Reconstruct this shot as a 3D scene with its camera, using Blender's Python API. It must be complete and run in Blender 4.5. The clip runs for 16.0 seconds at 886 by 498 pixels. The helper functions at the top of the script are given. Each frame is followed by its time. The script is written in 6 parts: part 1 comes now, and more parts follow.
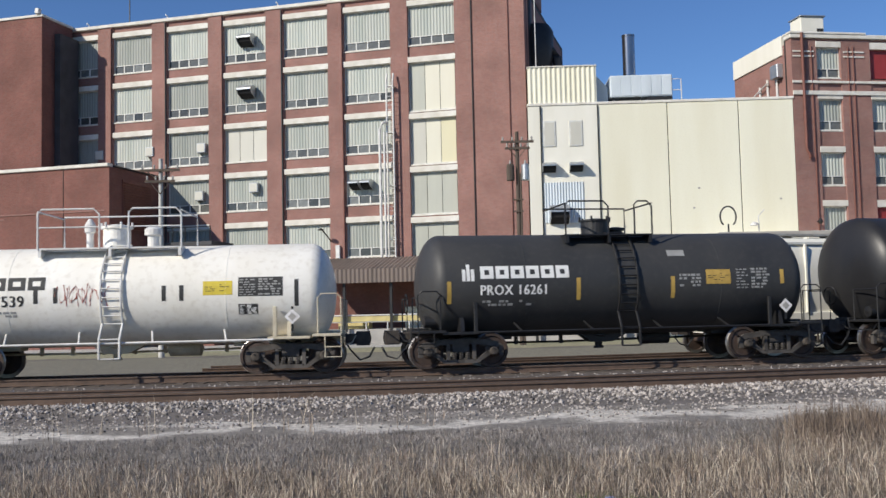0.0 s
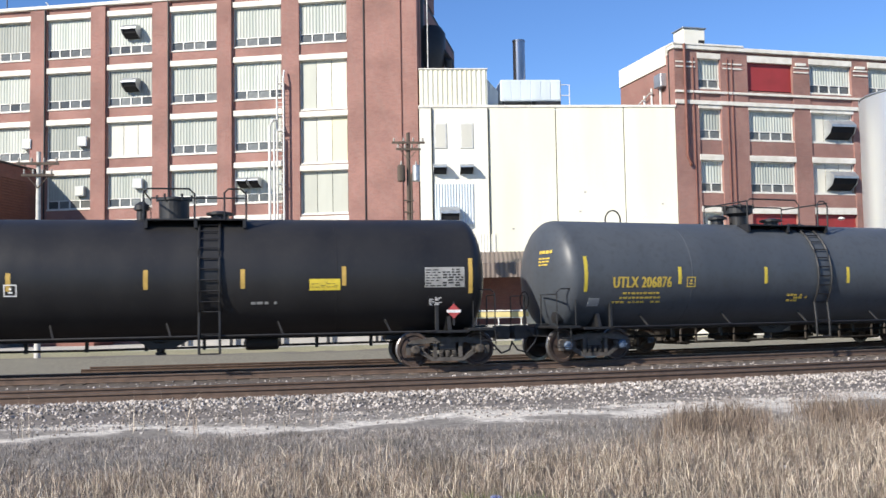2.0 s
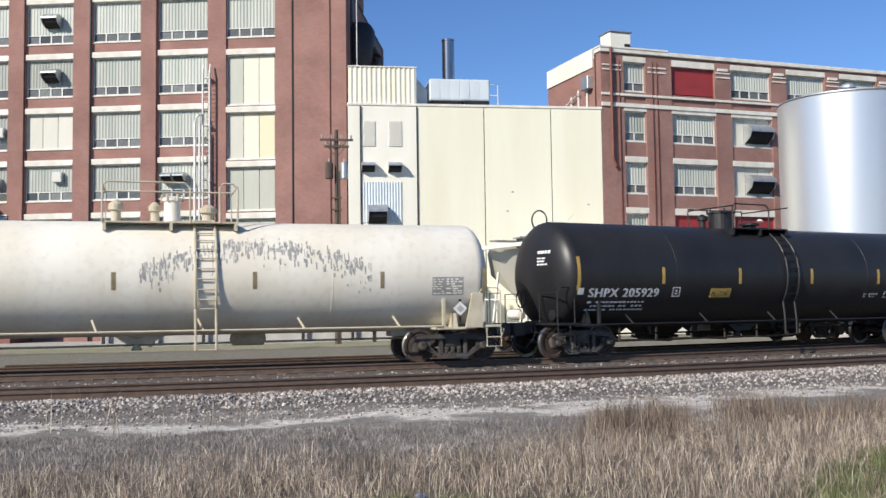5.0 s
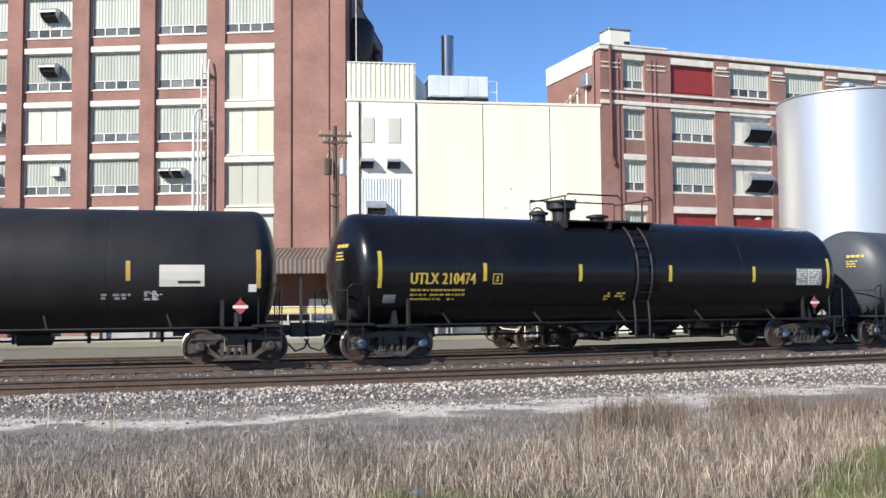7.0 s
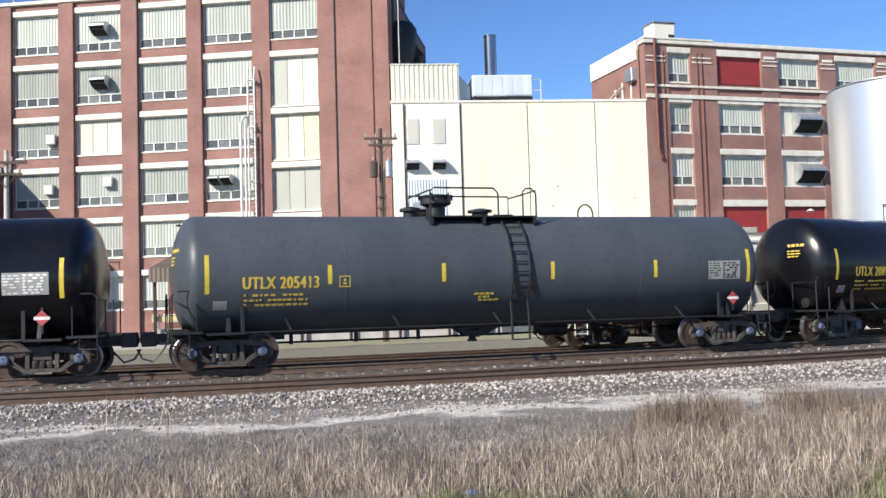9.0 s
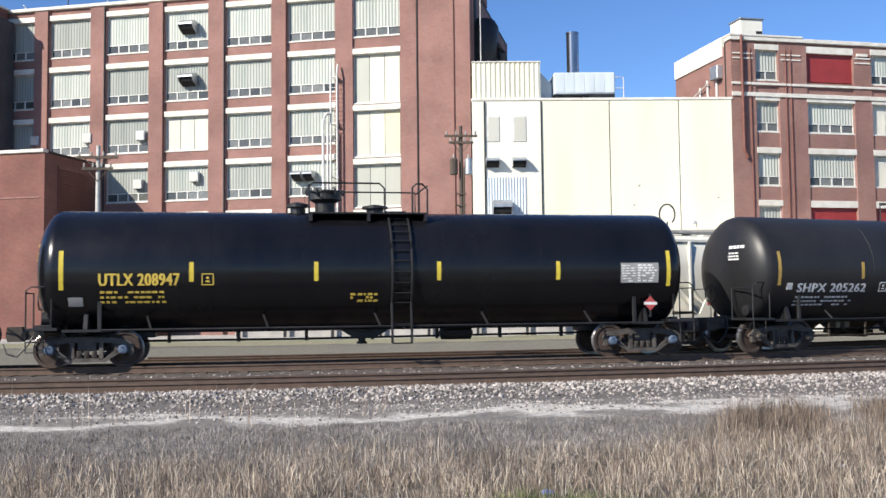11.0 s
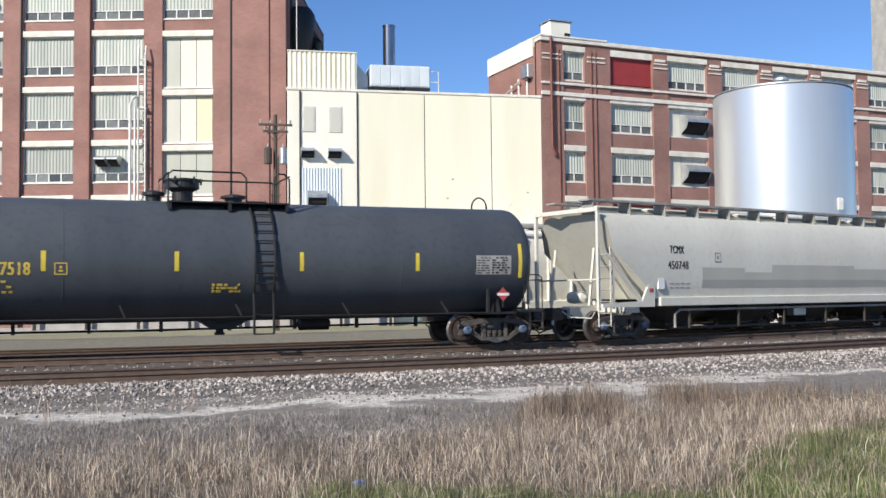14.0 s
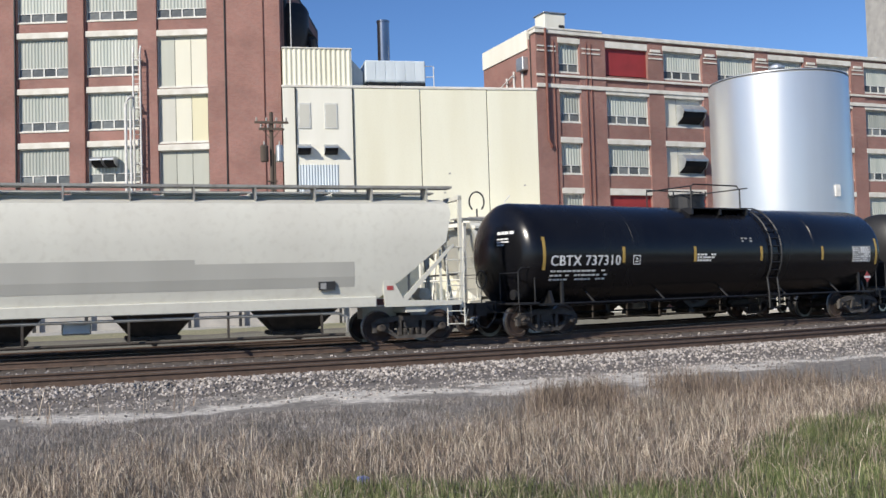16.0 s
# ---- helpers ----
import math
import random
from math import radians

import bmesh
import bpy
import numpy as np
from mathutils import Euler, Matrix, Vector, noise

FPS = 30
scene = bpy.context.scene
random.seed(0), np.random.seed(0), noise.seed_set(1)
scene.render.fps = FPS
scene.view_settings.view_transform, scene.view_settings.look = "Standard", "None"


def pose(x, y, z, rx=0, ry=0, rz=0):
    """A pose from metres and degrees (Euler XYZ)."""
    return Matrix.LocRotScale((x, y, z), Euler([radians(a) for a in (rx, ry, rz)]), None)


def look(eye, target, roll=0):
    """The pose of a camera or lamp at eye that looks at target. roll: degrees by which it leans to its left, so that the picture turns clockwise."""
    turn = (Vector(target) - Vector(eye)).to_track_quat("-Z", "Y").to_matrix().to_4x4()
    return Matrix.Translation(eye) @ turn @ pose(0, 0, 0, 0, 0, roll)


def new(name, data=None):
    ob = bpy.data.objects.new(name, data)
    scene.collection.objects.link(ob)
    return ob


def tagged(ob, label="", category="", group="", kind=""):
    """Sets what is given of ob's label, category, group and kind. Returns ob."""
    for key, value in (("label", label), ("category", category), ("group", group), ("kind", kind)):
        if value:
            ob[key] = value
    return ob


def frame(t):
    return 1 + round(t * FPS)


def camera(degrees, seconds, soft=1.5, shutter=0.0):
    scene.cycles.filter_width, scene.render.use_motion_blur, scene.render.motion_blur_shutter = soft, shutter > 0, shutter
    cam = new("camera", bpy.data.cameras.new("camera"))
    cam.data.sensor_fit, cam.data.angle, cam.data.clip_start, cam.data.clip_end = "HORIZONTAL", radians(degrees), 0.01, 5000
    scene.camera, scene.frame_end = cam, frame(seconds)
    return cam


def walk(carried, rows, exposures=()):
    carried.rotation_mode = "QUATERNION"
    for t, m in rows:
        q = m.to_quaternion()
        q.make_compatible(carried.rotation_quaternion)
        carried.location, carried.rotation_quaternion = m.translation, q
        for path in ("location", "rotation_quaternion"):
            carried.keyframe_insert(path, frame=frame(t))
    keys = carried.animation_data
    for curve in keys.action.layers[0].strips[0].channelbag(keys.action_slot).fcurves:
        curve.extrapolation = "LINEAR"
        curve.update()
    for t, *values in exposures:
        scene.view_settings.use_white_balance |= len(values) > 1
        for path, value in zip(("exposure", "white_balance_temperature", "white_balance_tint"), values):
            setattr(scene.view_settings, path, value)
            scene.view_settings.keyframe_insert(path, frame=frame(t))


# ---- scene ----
cam = camera(48.0, 16.0, shutter=0.06)
EYE = 1.45
walk(cam, [
    (0.0, pose(0, 0, EYE, 93.75, 1.30, -0.07)),
    (0.5, pose(0, 0, EYE, 93.92, 1.45, 0.25)),
    (1.0, pose(0, 0, EYE, 93.79, 1.03, -0.28)),
    (1.5, pose(0, 0, EYE, 93.63, 0.55, -2.43)),
    (2.0, pose(0, 0, EYE, 93.65, 1.03, -6.43)),
    (2.5, pose(0, 0, EYE, 93.62, 0.95, -10.05)),
    (3.0, pose(0, 0, EYE, 93.39, 1.56, -12.17)),
    (3.5, pose(0, 0, EYE, 93.35, 1.48, -11.85)),
    (4.0, pose(0, 0, EYE, 93.36, 0.78, -10.90)),
    (6.5, pose(0, 0, EYE, 93.68, 0.77, -10.52)),
    (7.0, pose(0, 0, EYE, 93.30, 0.47, -10.74)),
    (7.5, pose(0, 0, EYE, 93.18, 0.36, -11.07)),
    (8.0, pose(0, 0, EYE, 93.13, 0.33, -11.11)),
    (8.5, pose(0, 0, EYE, 93.20, 0.68, -10.91)),
    (9.0, pose(0, 0, EYE, 93.36, 1.72, -7.92)),
    (9.2, pose(0, 0, EYE, 93.42, 1.36, -5.97)),
    (11.3, pose(0, 0, EYE, 93.31, 0.70, -3.37)),
    (11.5, pose(0, 0, EYE, 93.37, 0.94, -3.51)),
    (12.0, pose(0, 0, EYE, 93.45, 1.34, -4.09)),
    (12.5, pose(0, 0, EYE, 93.59, 1.39, -6.87)),
    (13.0, pose(0, 0, EYE, 93.58, 0.68, -9.89)),
    (13.5, pose(0, 0, EYE, 93.39, 0.38, -12.12)),
    (14.0, pose(0, 0, EYE, 92.70, 0.60, -14.11)),
    (14.5, pose(0, 0, EYE, 91.98, -0.53, -12.87)),
    (15.0, pose(0, 0, EYE, 91.87, -1.46, -12.04)),
    (15.5, pose(0, 0, EYE, 92.96, 1.95, -13.25)),
    (16.0, pose(0, 0, EYE, 92.38, 1.71, -14.15)),
], exposures=[(0.0, -0.01), (0.5, 0.25), (1.0, 0.48), (1.5, 0.63), (2.5, 0.53), (3.0, 0.38), (3.5, 0.25), (4.0, 0.11), (4.2, 0.11), (6.3, 0.53), (8.5, 0.53), (9.0, 0.53), (11.5, 0.53), (12.5, 0.53), (13.5, 0.41), (14.5, 0.31), (15.0, 0.23), (15.5, 0.15), (16.0, 0.13)])

# ---------------------------------------------------------------- world, sun
SUN = Vector((-0.76, -0.58, 0.61)).normalized()
world = bpy.data.worlds.new("sky")
scene.world = world
world.use_nodes = True
wn = world.node_tree.nodes
sky = wn.new("ShaderNodeTexSky")
sky.sky_type, sky.sun_disc = "NISHITA", False
sky.sun_elevation, sky.sun_rotation = math.asin(SUN.z), math.atan2(SUN.x, SUN.y)
sky.altitude, sky.air_density, sky.dust_density, sky.ozone_density = 1500, 1.0, 0.0, 4.5
tint = wn.new("ShaderNodeHueSaturation")
tint.inputs["Hue"].default_value, tint.inputs["Saturation"].default_value = 0.507, 1.12
world.node_tree.links.new(sky.outputs[0], tint.inputs["Color"])
world.node_tree.links.new(tint.outputs[0], wn["Background"].inputs[0])
wn["Background"].inputs[1].default_value = 0.115
sun = new("sun", bpy.data.lights.new("sun", "SUN"))
sun.data.energy, sun.data.angle, sun.data.color = 5.0, radians(0.53), (1.0, 0.93, 0.82)
sun.matrix_world = look(SUN * 100, (0, 0, 0))

# ---------------------------------------------------------------- materials
MATS = {}


def surface(name, c1, c2=None, scale=4.0, rough=0.7, metal=0.0, bump=0.2, bscale=40.0, streak=False, c3=None, dirt=0.35, spec=0.5, rand=0.0):
    """A painted, earthen or metal surface: two scales of colour, fine relief, and stains."""
    if name in MATS:
        return MATS[name]
    m = bpy.data.materials.new(name)
    m.use_nodes = True
    nt = m.node_tree
    n, l = nt.nodes, nt.links
    b = n["Principled BSDF"]
    c2 = c2 or tuple(c * 0.75 for c in c1)
    co = n.new("ShaderNodeTexCoord")
    mp = n.new("ShaderNodeMapping")
    mp.inputs["Scale"].default_value = (1, 1, 0.12) if streak else (1, 1, 1)
    l.new(co.outputs["Object"], mp.inputs[0])
    big = n.new("ShaderNodeTexNoise")
    big.inputs["Scale"].default_value, big.inputs["Detail"].default_value = scale, 6
    l.new(mp.outputs[0], big.inputs["Vector"])
    mix = n.new("ShaderNodeMix")
    mix.data_type = "RGBA"
    mix.inputs[6].default_value, mix.inputs[7].default_value = (*c1, 1), (*c2, 1)
    rg = n.new("ShaderNodeMapRange")
    rg.inputs[1].default_value, rg.inputs[2].default_value = 0.35, 0.68
    l.new(big.outputs[0], rg.inputs[0])
    l.new(rg.outputs[0], mix.inputs[0])
    out = mix.outputs[2]
    fine = n.new("ShaderNodeTexNoise")
    fine.inputs["Scale"].default_value, fine.inputs["Detail"].default_value = bscale, 4
    l.new(co.outputs["Object"], fine.inputs["Vector"])
    if c3:
        m2 = n.new("ShaderNodeMix")
        m2.data_type = "RGBA"
        m2.inputs[7].default_value = (*c3, 1)
        r2 = n.new("ShaderNodeMapRange")
        r2.inputs[1].default_value, r2.inputs[2].default_value, r2.inputs[4].default_value = 0.5, 0.72, dirt
        l.new(fine.outputs[0], r2.inputs[0])
        l.new(r2.outputs[0], m2.inputs[0])
        l.new(out, m2.inputs[6])
        out = m2.outputs[2]
    if rand:
        oi = n.new("ShaderNodeObjectInfo")
        hv = n.new("ShaderNodeHueSaturation")
        r3 = n.new("ShaderNodeMapRange")
        r3.inputs[3].default_value, r3.inputs[4].default_value = 1 - rand, 1 + rand
        l.new(oi.outputs["Random"], r3.inputs[0])
        l.new(r3.outputs[0], hv.inputs["Value"])
        l.new(out, hv.inputs["Color"])
        out = hv.outputs[0]
    l.new(out, b.inputs["Base Color"])
    rr = n.new("ShaderNodeMapRange")
    rr.inputs[3].default_value, rr.inputs[4].default_value = max(0.04, rough - 0.1), min(1, rough + 0.12)
    l.new(big.outputs[0], rr.inputs[0])
    l.new(rr.outputs[0], b.inputs["Roughness"])
    b.inputs["Metallic"].default_value = metal
    b.inputs["Specular IOR Level"].default_value = spec
    bp = n.new("ShaderNodeBump")
    bp.inputs["Strength"].default_value, bp.inputs["Distance"].default_value = bump, 0.01
    l.new(fine.outputs[0], bp.inputs["Height"])
    l.new(bp.outputs[0], b.inputs["Normal"])
    MATS[name] = m
    return m


def brick_mat(name, c1, c2, mortar):
    """Running-bond brick, laid along the wall's own axes."""
    m = bpy.data.materials.new(name)
    m.use_nodes = True
    n, l = m.node_tree.nodes, m.node_tree.links
    b = n["Principled BSDF"]
    co = n.new("ShaderNodeTexCoord")
    sp = n.new("ShaderNodeSeparateXYZ")
    l.new(co.outputs["Object"], sp.inputs[0])
    ad = n.new("ShaderNodeMath")
    l.new(sp.outputs[0], ad.inputs[0])
    l.new(sp.outputs[1], ad.inputs[1])
    cb = n.new("ShaderNodeCombineXYZ")
    l.new(ad.outputs[0], cb.inputs[0])
    l.new(sp.outputs[2], cb.inputs[1])
    bt = n.new("ShaderNodeTexBrick")
    bt.inputs["Color1"].default_value, bt.inputs["Color2"].default_value, bt.inputs["Mortar"].default_value = (*c1, 1), (*c2, 1), (*mortar, 1)
    bt.inputs["Scale"].default_value, bt.inputs["Mortar Size"].default_value = 1.0, 0.008
    bt.inputs["Brick Width"].default_value, bt.inputs["Row Height"].default_value = 0.22, 0.075
    l.new(cb.outputs[0], bt.inputs["Vector"])
    no = n.new("ShaderNodeTexNoise")
    no.inputs["Scale"].default_value, no.inputs["Detail"].default_value = 0.35, 8
    l.new(co.outputs["Object"], no.inputs["Vector"])
    hv = n.new("ShaderNodeHueSaturation")
    r = n.new("ShaderNodeMapRange")
    r.inputs[1].default_value, r.inputs[2].default_value, r.inputs[3].default_value, r.inputs[4].default_value = 0.3, 0.7, 0.78, 1.2
    l.new(no.outputs[0], r.inputs[0])
    l.new(r.outputs[0], hv.inputs["Value"])
    l.new(bt.outputs["Color"], hv.inputs["Color"])
    l.new(hv.outputs[0], b.inputs["Base Color"])
    b.inputs["Roughness"].default_value = 0.9
    bp = n.new("ShaderNodeBump")
    bp.inputs["Strength"].default_value, bp.inputs["Distance"].default_value = 0.5, 0.01
    l.new(bt.outputs["Fac"], bp.inputs["Height"])
    bp.invert = True
    l.new(bp.outputs[0], b.inputs["Normal"])
    MATS[name] = m
    return m


BRICK = brick_mat("red_brick", (0.31, 0.15, 0.122), (0.245, 0.118, 0.1), (0.28, 0.2, 0.175))
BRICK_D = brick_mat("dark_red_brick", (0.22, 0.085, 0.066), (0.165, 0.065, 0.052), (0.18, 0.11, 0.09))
STONE = surface("white_painted_stone", (0.74, 0.72, 0.66), (0.6, 0.57, 0.5), 1.5, 0.8, bump=0.3, c3=(0.4, 0.36, 0.3), dirt=0.3)
CREAM = surface("cream_wall_paint", (0.78, 0.76, 0.62), (0.72, 0.69, 0.54), 0.5, 0.65, bump=0.15, bscale=8, streak=True, c3=(0.55, 0.5, 0.36), dirt=0.12)
WHITEW = surface("white_wall_paint", (0.8, 0.78, 0.69), (0.73, 0.71, 0.61), 0.6, 0.6, bump=0.15, streak=True, c3=(0.5, 0.47, 0.38), dirt=0.15)
CORR = surface("grey_corrugated_sheet", (0.44, 0.455, 0.41), (0.33, 0.36, 0.325), 1.2, 0.5, bump=0.1, streak=True, rand=0.22)
CORRB = surface("pale_blue_corrugated_sheet", (0.6, 0.66, 0.7), (0.5, 0.56, 0.6), 1.2, 0.5, bump=0.1, streak=True)
PANEL = surface("pale_beige_panel", (0.58, 0.57, 0.5), (0.5, 0.49, 0.43), 0.6, 0.6, bump=0.08, streak=True, rand=0.1)
PANELY = surface("pale_yellow_panel", (0.66, 0.62, 0.42), (0.6, 0.56, 0.4), 0.6, 0.6, bump=0.08, streak=True)
PANELG = surface("grey_green_panel", (0.44, 0.45, 0.39), (0.36, 0.37, 0.32), 0.6, 0.6, bump=0.08, streak=True, rand=0.08)
PANELC = surface("pale_cream_panel", (0.68, 0.66, 0.54), (0.62, 0.6, 0.5), 0.6, 0.6, bump=0.08, streak=True)
REDP = surface("dark_red_panel", (0.3, 0.035, 0.035), (0.24, 0.03, 0.03), 1.0, 0.5, bump=0.08)
FRAME = surface("white_window_frame", (0.68, 0.68, 0.64), None, 2, 0.6, bump=0.05)
# near-black: puts the dark of unlit rooms and hoods into colour; also a joint
DARK = surface("shade_and_joint_black", (0.02, 0.02, 0.022), None, 1, 0.9)
ROOF = surface("dark_roofing", (0.07, 0.07, 0.075), None, 1, 0.9)
GALV = surface("galvanised_sheet", (0.55, 0.57, 0.58), (0.42, 0.44, 0.46), 2.0, 0.42, 0.75, 0.1, 30, rand=0.08)
SILO = surface("silver_cladding", (0.68, 0.69, 0.7), (0.62, 0.63, 0.65), 0.5, 0.33, 0.7, 0.06, 3, streak=True)
BLACKM = surface("black_painted_steel", (0.01, 0.01, 0.011), (0.018, 0.0175, 0.018), 3, 0.5, bump=0.1)
BROWNP = surface("brown_painted_pipe", (0.2, 0.075, 0.055), None, 3, 0.6)
WHITEP = surface("white_painted_pipe", (0.72, 0.71, 0.68), None, 3, 0.5)
WOODP = surface("weathered_pole_wood", (0.11, 0.085, 0.065), (0.07, 0.055, 0.045), 3, 0.9, streak=True, bscale=60)
POLEW = surface("grey_pole", (0.55, 0.54, 0.5), None, 3, 0.8)
CANOPY = surface("brown_canopy_sheet", (0.17, 0.13, 0.11), (0.12, 0.095, 0.08), 1, 0.6, streak=True)
YELLOW = surface("dock_yellow_paint", (0.6, 0.5, 0.22), None, 2, 0.6)
# opaque glass; the paler grey paints in reflected sky and ground
GLASS = surface("reflection_grey_glass", (0.1, 0.105, 0.1), (0.22, 0.225, 0.21), 0.8, 0.12, bump=0.0, rand=0.55)
CONC = surface("grey_concrete", (0.4, 0.38, 0.35), (0.3, 0.29, 0.27), 1, 0.9, c3=(0.2, 0.19, 0.17))
RAILM = surface("rusty_rail_steel", (0.125, 0.082, 0.06), (0.085, 0.058, 0.044), 5, 0.85, 0.0, 0.3, 80)
RAILTOP = surface("polished_rail_top", (0.22, 0.2, 0.19), (0.15, 0.12, 0.1), 2, 0.4, 0.7, 0.1)
TIE = surface("weathered_sleeper_wood", (0.075, 0.058, 0.048), (0.11, 0.09, 0.075), 6, 0.95, bump=0.6, rand=0.25)


# ---------------------------------------------------------------- mesh helpers
def put(bm, name):
    me = bpy.data.meshes.new(name)
    bm.to_mesh(me)
    bm.free()
    return me


def part(name, bm, material, parent=None, label="", m=None, smooth=False, kind=""):
    """Links a bmesh, or a mesh shared by repeats, as one mesh object under a thing or a part."""
    me = put(bm, name) if isinstance(bm, bmesh.types.BMesh) else bm
    if material and not me.materials:
        me.materials.append(material)
    if smooth:
        me.polygons.foreach_set("use_smooth", [True] * len(me.polygons))
        me.set_sharp_from_angle(angle=radians(35))
    ob = new(name, me)
    ob.parent = parent
    if m is not None:
        ob.matrix_basis = m
    if label:
        ob["label"] = label
    if kind:
        ob["kind"] = kind
    return ob


def thing(name, m, label, category, group="", kind=""):
    ob = new(name)
    ob.empty_display_size = 0.2
    ob.matrix_basis = m
    return tagged(ob, label, category, group, kind)


def box(bm, x0, x1, y0, y1, z0, z1, bev=0.0):
    r = bmesh.ops.create_cube(bm, size=1.0, matrix=Matrix.Translation(((x0 + x1) / 2, (y0 + y1) / 2, (z0 + z1) / 2)) @ Matrix.Diagonal((abs(x1 - x0), abs(y1 - y0), abs(z1 - z0), 1)))
    if bev:
        es = list({e for v in r["verts"] for e in v.link_edges})
        bmesh.ops.bevel(bm, geom=es, offset=bev, segments=1, affect="EDGES", profile=0.5)
    return bm


def boxm(x0, x1, y0, y1, z0, z1, bev=0.0):
    return box(bmesh.new(), x0, x1, y0, y1, z0, z1, bev)


def tube(bm, pts, r, n=6, closed=False):
    """A round bar through the points."""
    pts = [Vector(p) for p in pts]
    rings = []
    for i, p in enumerate(pts):
        a, c = pts[max(i - 1, 0)], pts[min(i + 1, len(pts) - 1)]
        if closed:
            a, c = pts[i - 1], pts[(i + 1) % len(pts)]
        d = (c - a).normalized()
        e = d.cross(Vector((0, 0, 1)) if abs(d.z) < 0.9 else Vector((0, 1, 0))).normalized()
        f = d.cross(e)
        rings.append([bm.verts.new(p + r * (math.cos(2 * math.pi * k / n) * e + math.sin(2 * math.pi * k / n) * f)) for k in range(n)])
    m = len(rings)
    for i in range(m if closed else m - 1):
        for k in range(n):
            bm.faces.new((rings[i][k], rings[i][(k + 1) % n], rings[(i + 1) % m][(k + 1) % n], rings[(i + 1) % m][k]))
    if not closed:
        bm.faces.new(rings[0][::-1])
        bm.faces.new(rings[-1])
    return bm


def lathe(bm, prof, n=32, axis="z", at=(0, 0, 0)):
    """Turns (radius, height) pairs about an axis."""
    rings = []
    for r, h in prof:
        ring = []
        for k in range(n):
            a = 2 * math.pi * k / n
            p = {"z": (r * math.cos(a), r * math.sin(a), h), "x": (h, r * math.cos(a), r * math.sin(a)), "y": (r * math.cos(a), h, -r * math.sin(a))}[axis]
            ring.append(bm.verts.new(Vector(p) + Vector(at)))
        rings.append(ring)
    for i in range(len(rings) - 1):
        for k in range(n):
            bm.faces.new((rings[i][k], rings[i][(k + 1) % n], rings[i + 1][(k + 1) % n], rings[i + 1][k]))
    bm.faces.new(rings[0][::-1])
    bm.faces.new(rings[-1])
    bmesh.ops.recalc_face_normals(bm, faces=bm.faces[:])
    return bm


def prism(bm, poly, y0, y1):
    """An outline in x and z, given depth along y."""
    a = [bm.verts.new((x, y0, z)) for x, z in poly]
    b = [bm.verts.new((x, y1, z)) for x, z in poly]
    bm.faces.new(a)
    bm.faces.new(b[::-1])
    for i in range(len(poly)):
        j = (i + 1) % len(poly)
        bm.faces.new((a[i], b[i], b[j], a[j]))
    bmesh.ops.recalc_face_normals(bm, faces=bm.faces[:])
    return bm


def ridged(w, h, pitch, depth, y=0.0, t=0.02):
    """An upright corrugated sheet w by h, its folds running up."""
    bm = bmesh.new()
    n = max(2, int(round(w / pitch)) * 2)
    prev = None
    for i in range(n + 1):
        for q in ((i - 0.18, i % 2), (i + 0.18, i % 2)):
            x = min(max(q[0] / n * w, 0), w)
            yy = y - depth * (q[1])
            cur = [bm.verts.new((x, yy, 0)), bm.verts.new((x, yy, h)), bm.verts.new((x, y + t, h)), bm.verts.new((x, y + t, 0))]
            if prev:
                for k in range(4):
                    bm.faces.new((prev[k], cur[k], cur[(k + 1) % 4], prev[(k + 1) % 4]))
            prev = cur
    bmesh.ops.recalc_face_normals(bm, faces=bm.faces[:])
    return bm


# ---------------------------------------------------------------- the tracks' line
RT, CX, CY = 95.0, -12.4, 121.75      # radius and centre of the train's curve


def on_curve(s, off=0.0, z=0.0):
    """The pose s metres along the train's track, off metres nearer to the camera, x along the rails."""
    a = s / RT
    r = RT + off
    return pose(CX + r * math.sin(a), CY - r * math.cos(a), z, 0, 0, math.degrees(a))


def sweep(name, profile, off, s0, s1, step, mat, parent=None, kind="structure"):
    """Carries a (towards camera, up) outline along the curve."""
    bm = bmesh.new()
    prev = None
    n = int((s1 - s0) / step) + 1
    first = None
    for i in range(n + 1):
        s = s0 + (s1 - s0) * i / n
        a = s / RT
        ring = [bm.verts.new((CX + (RT + off + d) * math.sin(a), CY - (RT + off + d) * math.cos(a), z)) for d, z in profile]
        if prev:
            for k in range(len(ring)):
                j = (k + 1) % len(ring)
                bm.faces.new((prev[k], prev[j], ring[j], ring[k]))
        prev = ring
        first = first or ring
    bm.faces.new(first)
    bm.faces.new(prev[::-1])
    bmesh.ops.recalc_face_normals(bm, faces=bm.faces[:])
    return part(name, bm, mat, parent, kind=kind)


